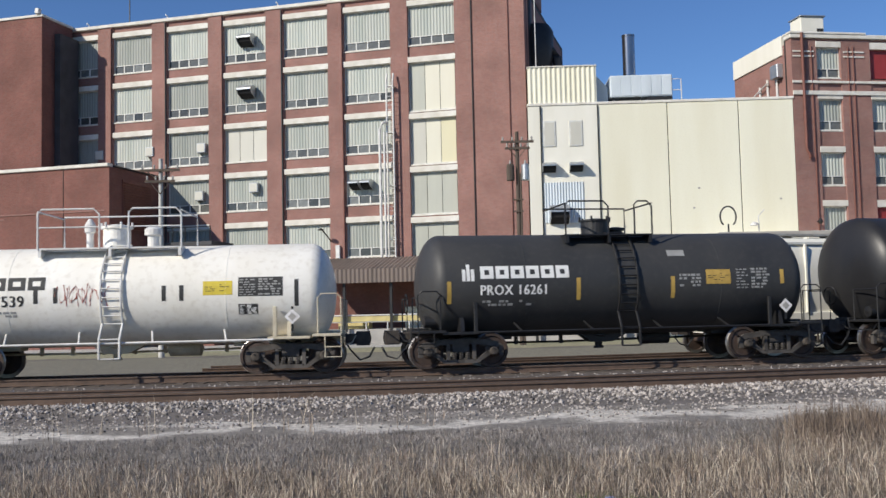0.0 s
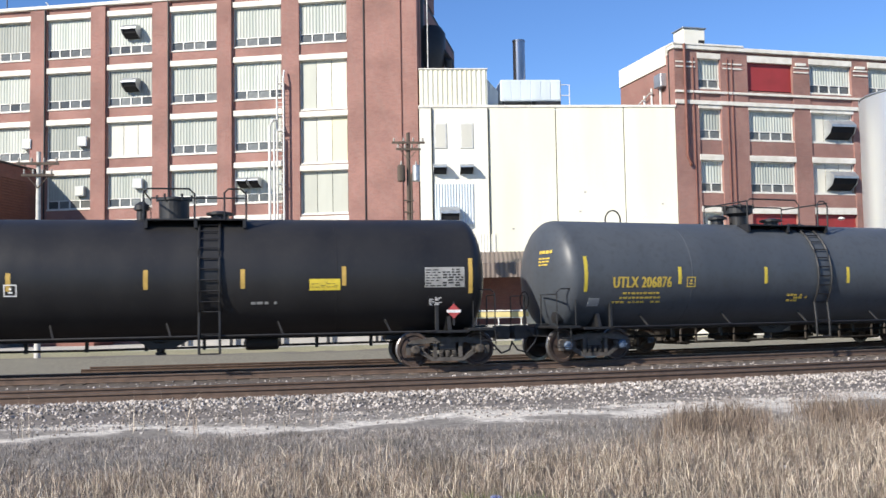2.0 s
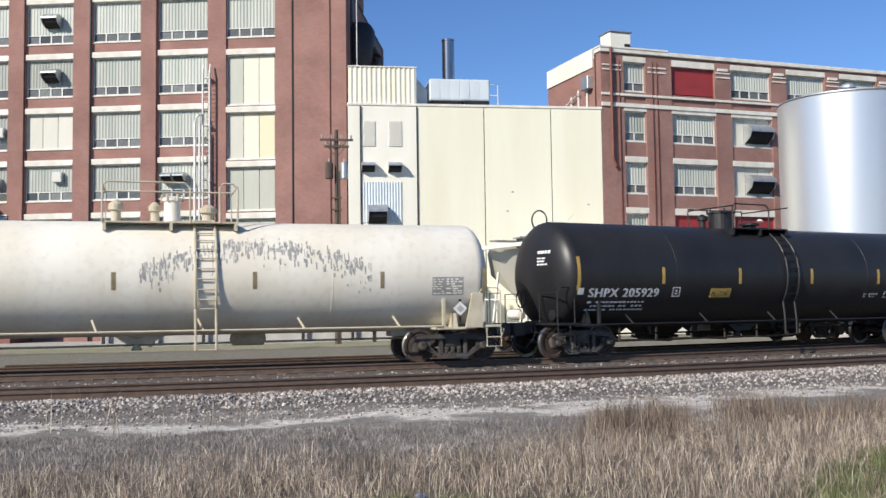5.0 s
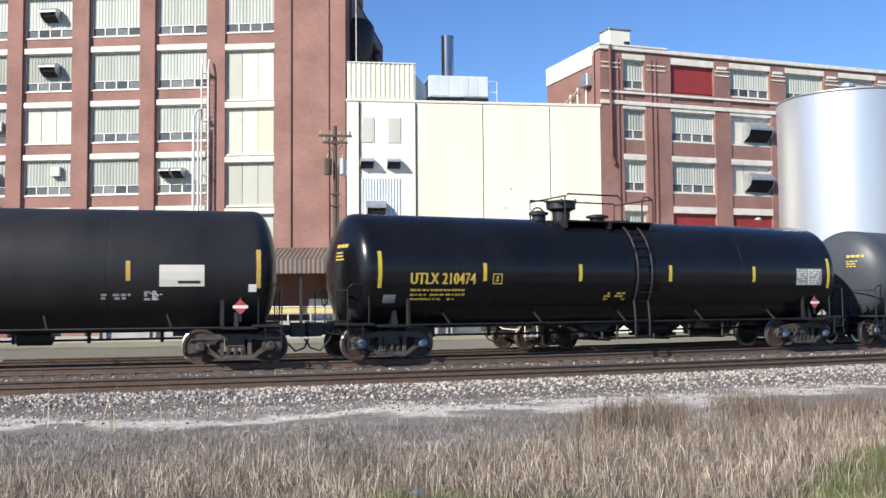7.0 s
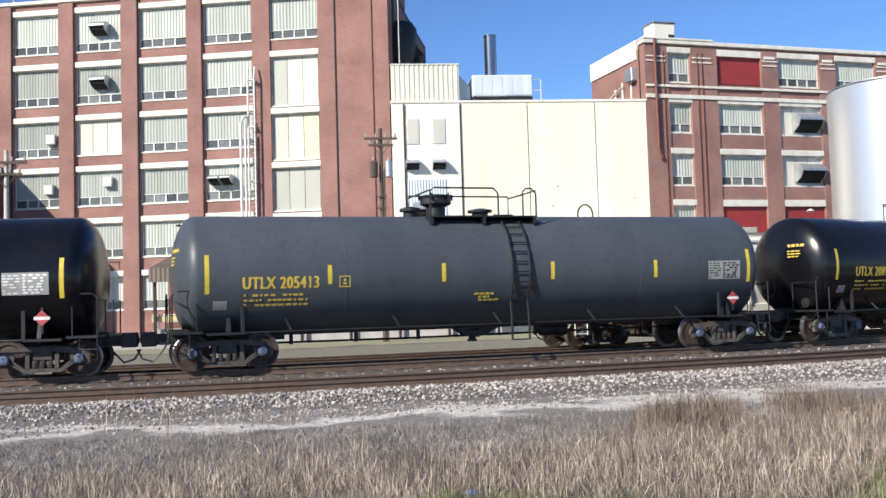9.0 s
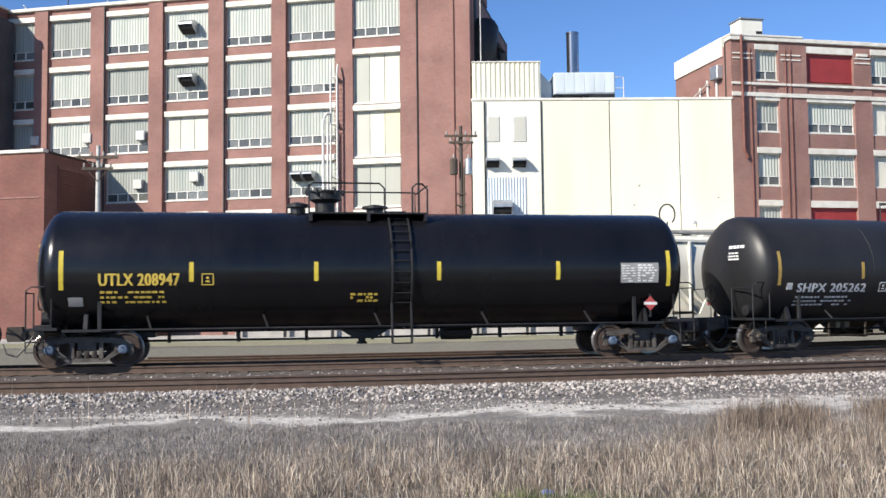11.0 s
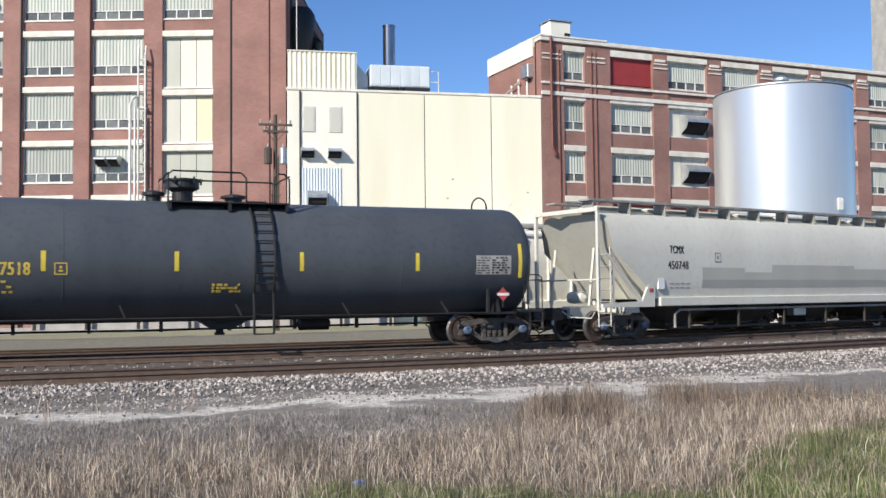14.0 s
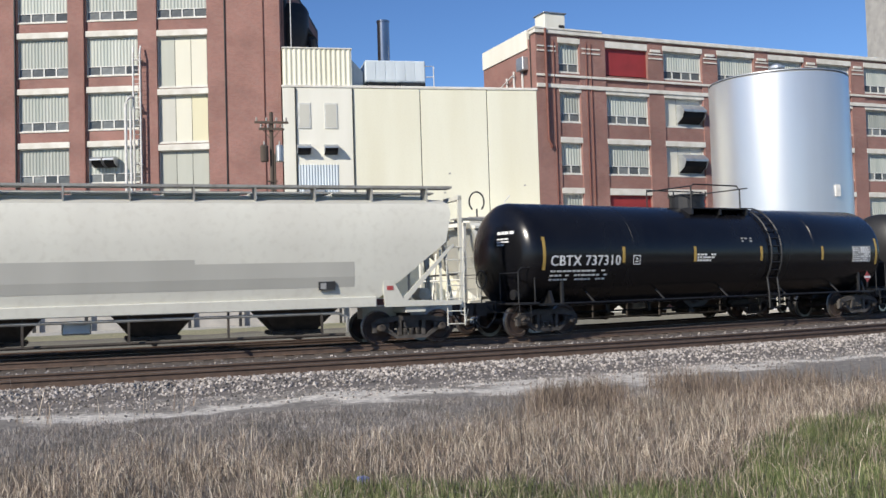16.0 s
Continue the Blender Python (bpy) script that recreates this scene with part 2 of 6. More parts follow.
# ---------------------------------------------------------------- ground
def ground_mat():
    """Earth in belts along the curve: straw soil, grey grit, a pale dirt path, ballast grit, dry grass, asphalt."""
    m = bpy.data.materials.new("earth_in_belts")
    m.use_nodes = True
    n, l = m.node_tree.nodes, m.node_tree.links
    b = n["Principled BSDF"]
    co = n.new("ShaderNodeTexCoord")
    sub = n.new("ShaderNodeVectorMath")
    sub.operation = "SUBTRACT"
    sub.inputs[1].default_value = (CX, CY, 0)
    l.new(co.outputs["Object"], sub.inputs[0])
    sp = n.new("ShaderNodeSeparateXYZ")
    l.new(sub.outputs[0], sp.inputs[0])
    cb = n.new("ShaderNodeCombineXYZ")
    l.new(sp.outputs[0], cb.inputs[0])
    l.new(sp.outputs[1], cb.inputs[1])
    ln = n.new("ShaderNodeVectorMath")
    ln.operation = "LENGTH"
    l.new(cb.outputs[0], ln.inputs[0])

    def noise_node(scale, detail=6):
        t = n.new("ShaderNodeTexNoise")
        t.inputs["Scale"].default_value, t.inputs["Detail"].default_value = scale, detail
        l.new(co.outputs["Object"], t.inputs["Vector"])
        return t.outputs[0]

    wob = n.new("ShaderNodeMath")
    wob.operation = "MULTIPLY_ADD"
    l.new(noise_node(0.5, 5), wob.inputs[0])
    wob.inputs[1].default_value = 6.5
    l.new(ln.outputs["Value"], wob.inputs[2])
    off = n.new("ShaderNodeMath")
    off.operation = "SUBTRACT"
    l.new(wob.outputs[0], off.inputs[0])
    off.inputs[1].default_value = 3.25
    mr = n.new("ShaderNodeMapRange")
    mr.inputs[1].default_value, mr.inputs[2].default_value = 50, 120
    l.new(off.outputs[0], mr.inputs[0])
    ramp = n.new("ShaderNodeValToRGB")
    l.new(mr.outputs[0], ramp.inputs[0])
    e = ramp.color_ramp.elements
    belts = [(50, (0.42, 0.41, 0.38)), (59.5, (0.4, 0.39, 0.36)), (61, (0.25, 0.25, 0.15)), (68, (0.27, 0.25, 0.16)), (69, (0.12, 0.11, 0.09)), (70, (0.13, 0.12, 0.1)), (71, (0.175, 0.165, 0.125)), (90, (0.18, 0.168, 0.13)), (92.5, (0.125, 0.11, 0.093)),
             (103.2, (0.19, 0.172, 0.15)), (104.9, (0.22, 0.2, 0.175)), (105.3, (0.54, 0.505, 0.45)), (106.1, (0.52, 0.485, 0.43)), (106.5, (0.2, 0.182, 0.16)), (109.5, (0.175, 0.158, 0.135)), (111.5, (0.14, 0.115, 0.085)), (120, (0.12, 0.1, 0.07))]
    for i, (r, c) in enumerate(belts):
        q = e[i] if i < 2 else e.new((r - 50) / 70)
        q.position, q.color = (r - 50) / 70, (*c, 1)
    mot = n.new("ShaderNodeMapRange")
    mot.inputs[1].default_value, mot.inputs[2].default_value, mot.inputs[3].default_value, mot.inputs[4].default_value = 0.3, 0.7, 0.6, 1.35
    l.new(noise_node(9.0, 8), mot.inputs[0])
    hv = n.new("ShaderNodeHueSaturation")
    l.new(mot.outputs[0], hv.inputs["Value"])
    l.new(ramp.outputs[0], hv.inputs["Color"])
    l.new(hv.outputs[0], b.inputs["Base Color"])
    b.inputs["Roughness"].default_value = 0.95
    bp = n.new("ShaderNodeBump")
    bp.inputs["Strength"].default_value, bp.inputs["Distance"].default_value = 0.8, 0.03
    l.new(noise_node(25, 5), bp.inputs["Height"])
    l.new(bp.outputs[0], b.inputs["Normal"])
    return m


def ground_z(x, y):
    r = math.hypot(x - CX, y - CY)
    far = min(max((100 - r) / 8, 0), 1)
    z = -0.36 - 0.14 * far
    z += 0.10 * min(max((r - 107) / 5, 0), 1)
    if r < 70 or r > 240:
        return -0.5
    return z + 0.03 * noise.noise(Vector((x * 0.4, y * 0.4, 0))) + (0.02 * noise.noise(Vector((x * 1.7, y * 1.7, 3))) if r > 103 else 0)


def build_ground():
    xs = sorted({*np.linspace(-30, 45, 126).round(3), *np.linspace(-150, -30, 25).round(3), *np.linspace(45, 200, 32).round(3), -3000, -1200, -500, 500, 1200, 3000})
    ys = sorted({*np.linspace(2, 40, 77).round(3), *np.linspace(-60, 2, 15).round(3), *np.linspace(40, 160, 30).round(3), -3000, -900, -250, 300, 900, 3000})
    verts = [(x, y, ground_z(x, y)) for y in ys for x in xs]
    w = len(xs)
    faces = [(j * w + i, j * w + i + 1, (j + 1) * w + i + 1, (j + 1) * w + i) for j in range(len(ys) - 1) for i in range(w - 1)]
    me = bpy.data.meshes.new("ground")
    me.from_pydata(verts, [], faces)
    me.polygons.foreach_set("use_smooth", [True] * len(me.polygons))
    tagged(part("ground", me, ground_mat()), "straw soil, grey grit and a pale dirt path beside the tracks", "ground", kind="structure")


build_ground()

BALLAST = surface("grey_ballast_grit", (0.17, 0.15, 0.135), (0.11, 0.098, 0.088), 3, 0.95, bump=1.0, bscale=22, c3=(0.05, 0.043, 0.04), dirt=0.8)
FINES = surface("brown_track_fines", (0.092, 0.075, 0.064), (0.065, 0.053, 0.046), 2, 0.95, bump=0.9, bscale=25, c3=(0.22, 0.2, 0.185), dirt=0.35)
S0, S1 = -75.0, 130.0
SPACING = 6.2
# bed of both tracks; the camera-side shoulder is fresh grey stone
tagged(sweep("track_bed", [(-3.6, -0.55), (-2.4, -0.2), (SPACING + 0.55, -0.185), (SPACING + 0.55, -0.8), (-3.6, -0.8)], 0, S0, S1, 2.0, FINES), "brown fines between the rails of two tracks", "track bed")
tagged(sweep("ballast_shoulder", [(SPACING + 0.55, -0.185), (SPACING + 1.5, -0.19), (SPACING + 3.2, -0.42), (SPACING + 3.2, -0.8), (SPACING + 0.55, -0.8)], 0, S0, S1, 2.0, BALLAST), "grey crushed stone shoulder of the near track", "ballast")
tagged(sweep("back_track_bed", [(-6.6, -0.6), (-5.9, -0.3), (-3.7, -0.3), (-3.0, -0.6), (-3.0, -0.8), (-6.6, -0.8)], -1.0, 0, S1, 2.0, FINES), "brown fines of the siding", "track bed")
RAILP = [(-0.07, -0.172), (0.07, -0.172), (0.07, -0.16), (0.011, -0.145), (0.011, -0.045), (0.037, -0.035), (0.037, -0.003), (0.03, 0.0), (-0.03, 0.0), (-0.037, -0.003), (-0.037, -0.035), (-0.011, -0.045), (-0.011, -0.145), (-0.07, -0.16)]


def track(name, off, s0, s1, z=0.0, ties=True, label=""):
    t = thing(name, pose(0, 0, 0), label, "railway track", kind="structure")
    for g in (-0.755, 0.755):
        sweep("rail", [(d, h + z) for d, h in RAILP], off + g, s0, s1, 1.5, RAILM, t)
        sweep("rail_top", [(-0.028, 0.0015 + z), (0.028, 0.0015 + z), (0.028, 0.004 + z), (-0.028, 0.004 + z)], off + g, s0, s1, 1.5, RAILTOP, t)
    if ties:
        me = put(boxm(-0.115, 0.115, -1.3, 1.3, -0.17, 0.0, 0.01), "sleeper")
        s = s0
        while s < s1:
            part("sleeper", me, TIE, t, m=on_curve(s, off, -0.174 + z) @ pose(random.uniform(-0.03, 0.03), random.uniform(-0.06, 0.06), random.uniform(-0.012, 0.004), 0, 0, random.uniform(-1, 1)))
            s += 0.53
    return t


track("main_track", 0, S0, S1, label="rusty rails on wooden sleepers that carry the train")
track("near_track", SPACING, -45, 85, label="rusty rails on wooden sleepers, empty track")
track("siding_track", -5.8, 5, S1, -0.1, False, label="rusty rails of the siding behind the train")


def stones():
    """Loose crushed stones over the camera-side shoulder and between the tracks."""
    rng = np.random.default_rng(3)
    base = np.array([(1, 0, 0), (-1, 0, 0), (0, 1, 0), (0, -1, 0), (0, 0, 1), (0, 0, -1)], float)
    tri = np.array([(0, 2, 4), (2, 1, 4), (1, 3, 4), (3, 0, 4), (2, 0, 5), (1, 2, 5), (3, 1, 5), (0, 3, 5)])
    V, Fc, k = [], [], 0
    spots = []
    for i in range(62000):
        s, d = rng.uniform(-12, 50), rng.uniform(0.62, 5.6)
        if d > 1.8 and rng.random() < 0.35 + (d - 1.8) / 5.0:
            continue
        z = -0.187 if d < 1.5 else -0.19 - 0.23 * min(1, (d - 1.5) / 1.7)
        if d > 2.9:
            a = s / RT
            z = max(ground_z(CX + (RT + SPACING + d) * math.sin(a), CY - (RT + SPACING + d) * math.cos(a)), -0.42 if d < 3.2 else -9)
        spots.append((s, SPACING + d, z, rng.uniform(0.02, 0.05) * (1.0 if d < 2.4 else 0.7)))
    for i in range(5000):
        spots.append((rng.uniform(-14, 60), rng.normal(3.1, 0.7), -0.2, rng.uniform(0.015, 0.04)))
    for s, d, z, q in spots:
        a, r = s / RT, RT + d
        p = np.array((CX + r * math.sin(a), CY - r * math.cos(a), z + q * 0.25))
        sc = q * rng.uniform(0.6, 1.3, 3)
        M = np.array(Euler(rng.uniform(0, 6.3, 3)).to_matrix())
        V.append((base * sc * rng.uniform(0.8, 1.2, (6, 1))) @ M.T + p)
        Fc.append(tri + k)
        k += 6
    me = bpy.data.meshes.new("ballast_stones")
    me.from_pydata(np.vstack(V).tolist(), [], np.vstack(Fc).tolist())
    m = surface("crushed_stone", (0.37, 0.335, 0.305), (0.25, 0.225, 0.205), 3, 0.9, bump=0.5, bscale=60)
    nt = m.node_tree
    ge, hv = nt.nodes.new("ShaderNodeNewGeometry"), nt.nodes.new("ShaderNodeHueSaturation")
    mr = nt.nodes.new("ShaderNodeMapRange")
    mr.inputs[3].default_value, mr.inputs[4].default_value = 0.25, 1.7
    b = nt.nodes["Principled BSDF"]
    src = b.inputs["Base Color"].links[0].from_socket
    nt.links.new(ge.outputs["Random Per Island"], mr.inputs[0])
    nt.links.new(mr.outputs[0], hv.inputs["Value"])
    nt.links.new(src, hv.inputs["Color"])
    nt.links.new(hv.outputs[0], b.inputs["Base Color"])
    tagged(part("ballast_stones", me, m), "loose grey crushed stones beside the near track", "stones", kind="stuff")


stones()


# ---------------------------------------------------------------- buildings
WIN = {}
PANELS = {"panel": (PANEL, PANEL, PANEL), "grey": (PANELG, PANELG, PANELG), "yellow": (PANEL, PANELC, PANELY), "cream": (PANELG, PANELC, PANELC)}


def window(bld, u, z0, w, h, y=0.3, style="ridged", label=""):
    """A factory window: a ridged sheet above a row of small panes, with sill and white lintel. u, z0: its lower left corner."""
    key = (round(w, 2), round(h, 2), style)
    low = 0.62 if style == "ridged" else 0.0
    if key not in WIN:
        fr = bmesh.new()
        for x0, x1, a, c in ((0, 0.07, 0, h), (w - 0.07, w, 0, h), (0.07, w - 0.07, 0, 0.07), (0.07, w - 0.07, h - 0.06, h)):
            box(fr, x0, x1, -0.04, 0.06, a, c)
        n = max(2, int(round(w / 0.93)))
        if low:
            box(fr, 0.07, w - 0.07, -0.04, 0.06, low, low + 0.06)
            for i in range(1, n):
                x = 0.07 + (w - 0.14) * i / n
                box(fr, x - 0.05, x + 0.05, -0.035, 0.055, 0.07, low)
        d = {"frame": put(fr, "window_frame"), "n": n}
        if style == "ridged":
            d["sheet"] = put(ridged(w - 0.16, h - low - 0.14, 0.24, 0.035), "ridged_sheet")
            d["pane"] = put(boxm(0, (w - 0.14) / n - 0.08, 0.02, 0.035, 0, low - 0.09), "pane")
        else:
            d["sheet"] = put(boxm(0, (w - 0.16) / 3 - 0.03, 0.0, 0.03, 0, h - 0.14, 0.01), "panel")
        d["lintel"] = put(boxm(-0.06, w + 0.06, -0.3, 0.02, 0, 0.43, 0.02), "lintel")
        d["sill"] = put(boxm(-0.06, w + 0.06, -0.2, 0.04, -0.11, 0, 0.01), "sill")
        WIN[key] = d
    d = WIN[key]
    o = part("window", d["frame"], FRAME, bld, label, pose(u, y, z0))
    if style == "ridged":
        part("ridged_sheet", d["sheet"], CORR, o, m=pose(0.08, 0.02, low + 0.07))
        for i in range(d["n"]):
            part("pane", d["pane"], GLASS, o, m=pose(0.07 + (w - 0.14) * i / d["n"] + 0.04, 0, 0.08))
    else:
        for i, mat in enumerate(PANELS[style]):
            sheets = d.setdefault("by_paint", {})
            if mat.name not in sheets:
                sheets[mat.name] = d["sheet"].copy()
            part("panel", sheets[mat.name], mat, o, m=pose(0.08 + i * (w - 0.16) / 3, 0.02, 0.07))
    part("lintel", d["lintel"], STONE, o, m=pose(0, 0, h))
    part("sill", d["sill"], STONE, o, m=pose(0, 0, 0))
    return o


def hood(bld, u, z, w=1.1, h=0.8, y=0.2, out=0.9, mat=None):
    """A sheet-metal exhaust hood that opens downwards and forwards."""
    bm = bmesh.new()
    t = 0.03
    pr = [(0, 0), (0, h), (-out * 0.55, h), (-out, h * 0.74), (-out, h * 0.62), (-out * 0.75, h * 0.3)]
    for x0, x1 in ((0, t), (w - t, w)):
        a = [bm.verts.new((x0, py, pz)) for py, pz in pr]
        c = [bm.verts.new((x1, py, pz)) for py, pz in pr]
        bm.faces.new(a)
        bm.faces.new(c[::-1])
        for i in range(len(pr)):
            j = (i + 1) % len(pr)
            bm.faces.new((a[i], c[i], c[j], a[j]))
    for i in (1, 2, 3):
        (y0, q0), (y1, q1) = pr[i], pr[i + 1]
        a = [bm.verts.new((x, yy, zz)) for x, yy, zz in ((t, y0, q0), (w - t, y0, q0), (w - t, y1, q1), (t, y1, q1))]
        c = [bm.verts.new(v.co + Vector((0, 0.02, -0.02))) for v in a]
        bm.faces.new(a)
        bm.faces.new(c[::-1])
    bmesh.ops.recalc_face_normals(bm, faces=bm.faces[:])
    o = part("exhaust_hood", bm, mat or GALV, bld, "galvanised exhaust hood", pose(u, y, z))
    # near-black solid fills the hood, imitating the shade inside it
    inner = bmesh.new()
    core = [(-0.01, 0.04), (-0.01, h - 0.06), (-out * 0.5, h - 0.06), (-out * 0.88, h * 0.68), (-out * 0.7, h * 0.34)]
    a = [inner.verts.new((t + 0.01, py, pz)) for py, pz in core]
    c = [inner.verts.new((w - t - 0.01, py, pz)) for py, pz in core]
    inner.faces.new(a)
    inner.faces.new(c[::-1])
    for i in range(len(core)):
        j = (i + 1) % len(core)
        inner.faces.new((a[i], c[i], c[j], a[j]))
    bmesh.ops.recalc_face_normals(inner, faces=inner.faces[:])
    part("duct_mouth", inner, DARK, o)
    return o


def wall_with_bays(bld, cols, rows, u0, u1, zb, zt, mat, pier=0.28, own=None):
    """Piers stand proud of spandrels; the windows fill what is left between them."""
    edges = [u0] + [v for c in cols for v in (c[0], c[0] + c[1])] + [u1]
    for i in range(0, len(edges), 2):
        part("pier", boxm(edges[i], edges[i + 1], 0, 0.75, zb, zt, 0.01), mat, bld)
    for i, (c, w) in enumerate(cols):
        z = zb
        for z0, z1 in sorted((own or {}).get(i, rows)):
            if z0 - 0.11 > z:
                part("spandrel", boxm(c, c + w, pier - 0.12, 0.7, z, z0 - 0.11), mat, bld)
            z = z1
        if zt > z:
            part("spandrel", boxm(c, c + w, pier - 0.12, 0.7, z, zt), mat, bld)
    # black sheet behind the bays stands in for the unlit rooms
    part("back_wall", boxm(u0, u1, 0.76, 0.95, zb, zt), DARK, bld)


def factory():
    b = thing("factory_building", pose(6.39, 70.98, 0, 0, 0, -15.5), "six-storey red brick factory with white lintels and sheeted windows", "building")
    cols = [(-44.2, 3.7), (-39.1, 3.7), (-34.03, 3.6), (-29.05, 3.65), (-24.05, 3.65), (-18.95, 3.7), (-13.95, 3.75), (-8.83, 3.63)]
    rows = [(21.6, 25.0), (17.6, 20.8), (13.7, 16.75), (9.85, 12.85), (5.9, 8.9), (2.0, 4.9)]
    tall = [rows[0], (16.6, 20.68), (12.6, 16.42), (8.85, 12.42), (5.1, 8.65), rows[5]]
    wall_with_bays(b, cols, rows, -48, 0.05, -0.6, 25.45, BRICK, own={7: tall})
    # roof, parapet, side and end walls
    part("coping", boxm(-48, -4.7, -0.1, 0.8, 25.45, 25.72, 0.03), STONE, b)
    part("roof", boxm(-48, 0.05, 0.95, 19, 25.0, 25.3), ROOF, b)
    part("side_wall", boxm(-0.35, 0.05, 0.95, 19, -0.6, 25.0), BRICK, b)
    part("side_wall", boxm(-48, -47.6, 0.95, 19, -0.6, 25.0), BRICK, b)
    part("rear_wall", boxm(-47.6, -0.35, 18.6, 19, -0.6, 25.0), BRICK, b)
    part("stair_tower", boxm(-4.7, 0.05, 0.0, 8, 25.45, 33.5), BRICK, b, "blank red brick stair tower above the roof")
    part("tower_coping", boxm(-4.8, 0.15, -0.1, 8.1, 33.5, 33.8, 0.03), STONE, b)
    for i, (c, w) in enumerate(cols):
        for j, (z0, z1) in enumerate(rows):
            style = "ridged"
            if i == 7 and 1 <= j <= 4:
                z0, z1 = tall[j]
                style = ("", "cream", "yellow", "grey", "grey")[j]
            if i == 4 and j == 2:
                style = "panel"
            window(b, c, z0, w, z1 - z0 - 0.43, 0.3, style, "window closed with pale panels" if style != "ridged" else "")
    for i, (c, w) in enumerate(cols[2:7]):
        part("downpipe", tube(bmesh.new(), [(c - 0.12, -0.07, -0.5), (c - 0.12, -0.07, 25.4)], 0.06), BLACKM if i % 2 else BROWNP, b)
    part("downpipe", tube(bmesh.new(), [(-3.9, -0.06, -0.5), (-3.9, -0.06, 33)], 0.05), BLACKM, b)
    part("downpipe", tube(bmesh.new(), [(-1.15, -0.07, 4.5), (-1.15, -0.07, 33)], 0.035), BROWNP, b)
    hood(b, -22.6, 22.7, 1.2, 1.0)
    hood(b, -22.6, 18.6, 1.2, 1.0)
    for u in (-13.5, -12.6):
        hood(b, u, 10.9, 0.8, 0.75, out=1.0)
    for u, z in ((-26.4, 14.6), (-31.0, 14.6), (-26.6, 10.8), (-21.9, 11.2), (-35.6, 14.6)):
        o = part("window_unit", boxm(u, u + 0.75, -0.12, 0.3, z, z + 0.75, 0.03), GALV, b, "boxed ventilator set in the window")
        part("grille", boxm(u + 0.07, u + 0.68, -0.14, -0.12, z + 0.07, z + 0.68), PANEL, o)
    # white fire ladder with cage bars
    lad = part("ladder", tube(bmesh.new(), [(-10.4, -0.5, 5), (-10.4, -0.5, 18.9), (-10.4, -0.3, 19.5)], 0.075), WHITEP, b, "white steel ladder on the wall")
    part("stile", tube(bmesh.new(), [(-9.9, -0.5, 5), (-9.9, -0.5, 18.9), (-9.9, -0.3, 19.5)], 0.075), WHITEP, lad)
    part("guard_pipe", tube(bmesh.new(), [(-10.85, -0.9, 5), (-10.85, -0.9, 15.2), (-10.6, -0.9, 15.7), (-10.4, -0.5, 15.8)], 0.11), WHITEP, lad)
    part("guard_pipe", tube(bmesh.new(), [(-10.5, -0.9, 5), (-10.5, -0.9, 15.0)], 0.09), WHITEP, lad)
    rung = put(tube(bmesh.new(), [(-10.4, -0.5, 0), (-9.9, -0.5, 0)], 0.022, 5), "rung")
    for i in range(42):
        part("rung", rung, WHITEP, lad, m=pose(0, 0, 5.2 + 0.33 * i))
    for z in (7, 11, 15, 18.5):
        part("bracket", boxm(-10.42, -9.88, -0.5, 0.0, z, z + 0.06), WHITEP, lad)
    # masts and lights on the parapet
    part("antenna", tube(bmesh.new(), [(-33.2, 1.2, 25.3), (-33.2, 1.2, 30)], 0.05), BLACKM, b)
    for u in (-29.2, -36.5, -19.5, -14.5):
        part("parapet_lamp", tube(bmesh.new(), [(u, 0.4, 25.7), (u, 0.4, 26.0), (u, 0.1, 26.05)], 0.05), WHITEP, b)
    # gooseneck lamp and switch box low on the wall
    part("wall_lamp", tube(bmesh.new(), [(-15.2, 0.1, 7.1), (-15.2, -0.5, 7.4), (-15.5, -0.9, 7.9)], 0.05), BLACKM, b)
    part("lamp_head", lathe(bmesh.new(), [(0.06, 0.12), (0.25, 0.0), (0.24, -0.03)], 12, at=(-15.6, -1.0, 7.95)), BLACKM, b)
    part("switch_box", boxm(-14.75, -14.4, -0.25, 0.0, 5.8, 6.8, 0.03), WHITEP, b)
    # shaft tower and annex at the far end
    t = thing("brick_shaft_tower", b.matrix_basis @ pose(-45.9, -4.0, 0), "windowless dark red brick tower with worn paint", "building")
    part("wall", boxm(-14, 8.2, 0, 3.9, -0.6, 25.6, 0.02), BRICK_D, t)
    part("coping", boxm(-14.1, 8.3, -0.1, 3.95, 25.6, 25.8, 0.02), STONE, t)
    part("floodlight", boxm(7.7, 8.1, -0.3, 0.1, 25.8, 26.25, 0.05), WHITEP, t)
    # dark box in place of the shadowed wall strip beside the tower
    part("lift_cap", boxm(8.25, 8.75, 1.5, 3.9, -0.6, 24.6), ROOF, t, "dark strip standing in for the shaded wall beside the tower")
    a = thing("annex_building", b.matrix_basis @ pose(-29.5, -7.2, 0), "dark red brick annex with a white coping and a louvred side", "building")
    part("wall", boxm(-25, 0, 0, 7.15, -0.6, 12.75, 0.01), BRICK_D, a)
    part("coping", boxm(-25.1, -0.02, -0.15, 0.5, 12.75, 13.0, 0.03), STONE, a)
    part("coping", boxm(-0.5, 0.1, 0.5, 7.15, 12.75, 12.9, 0.03), BLACKM, a)
    part("expansion_joint", boxm(-3.9, -3.85, -0.02, 0.05, -0.6, 12.75), DARK, a)
    for k in range(2):
        part("string_course", boxm(-25 + 12 * k, -9 + 8.6 * k, -0.05, 0.02, 9.2 + 0.3 * k, 9.3 + 0.3 * k), BRICK, a)
    lv = part("louvre", boxm(0.0, 0.08, 1.6, 5.4, 8.2, 12.0), BROWNP, a, "brown louvred opening")
    sl = put(boxm(0.08, 0.2, 1.7, 5.3, 0, 0.07), "slat")
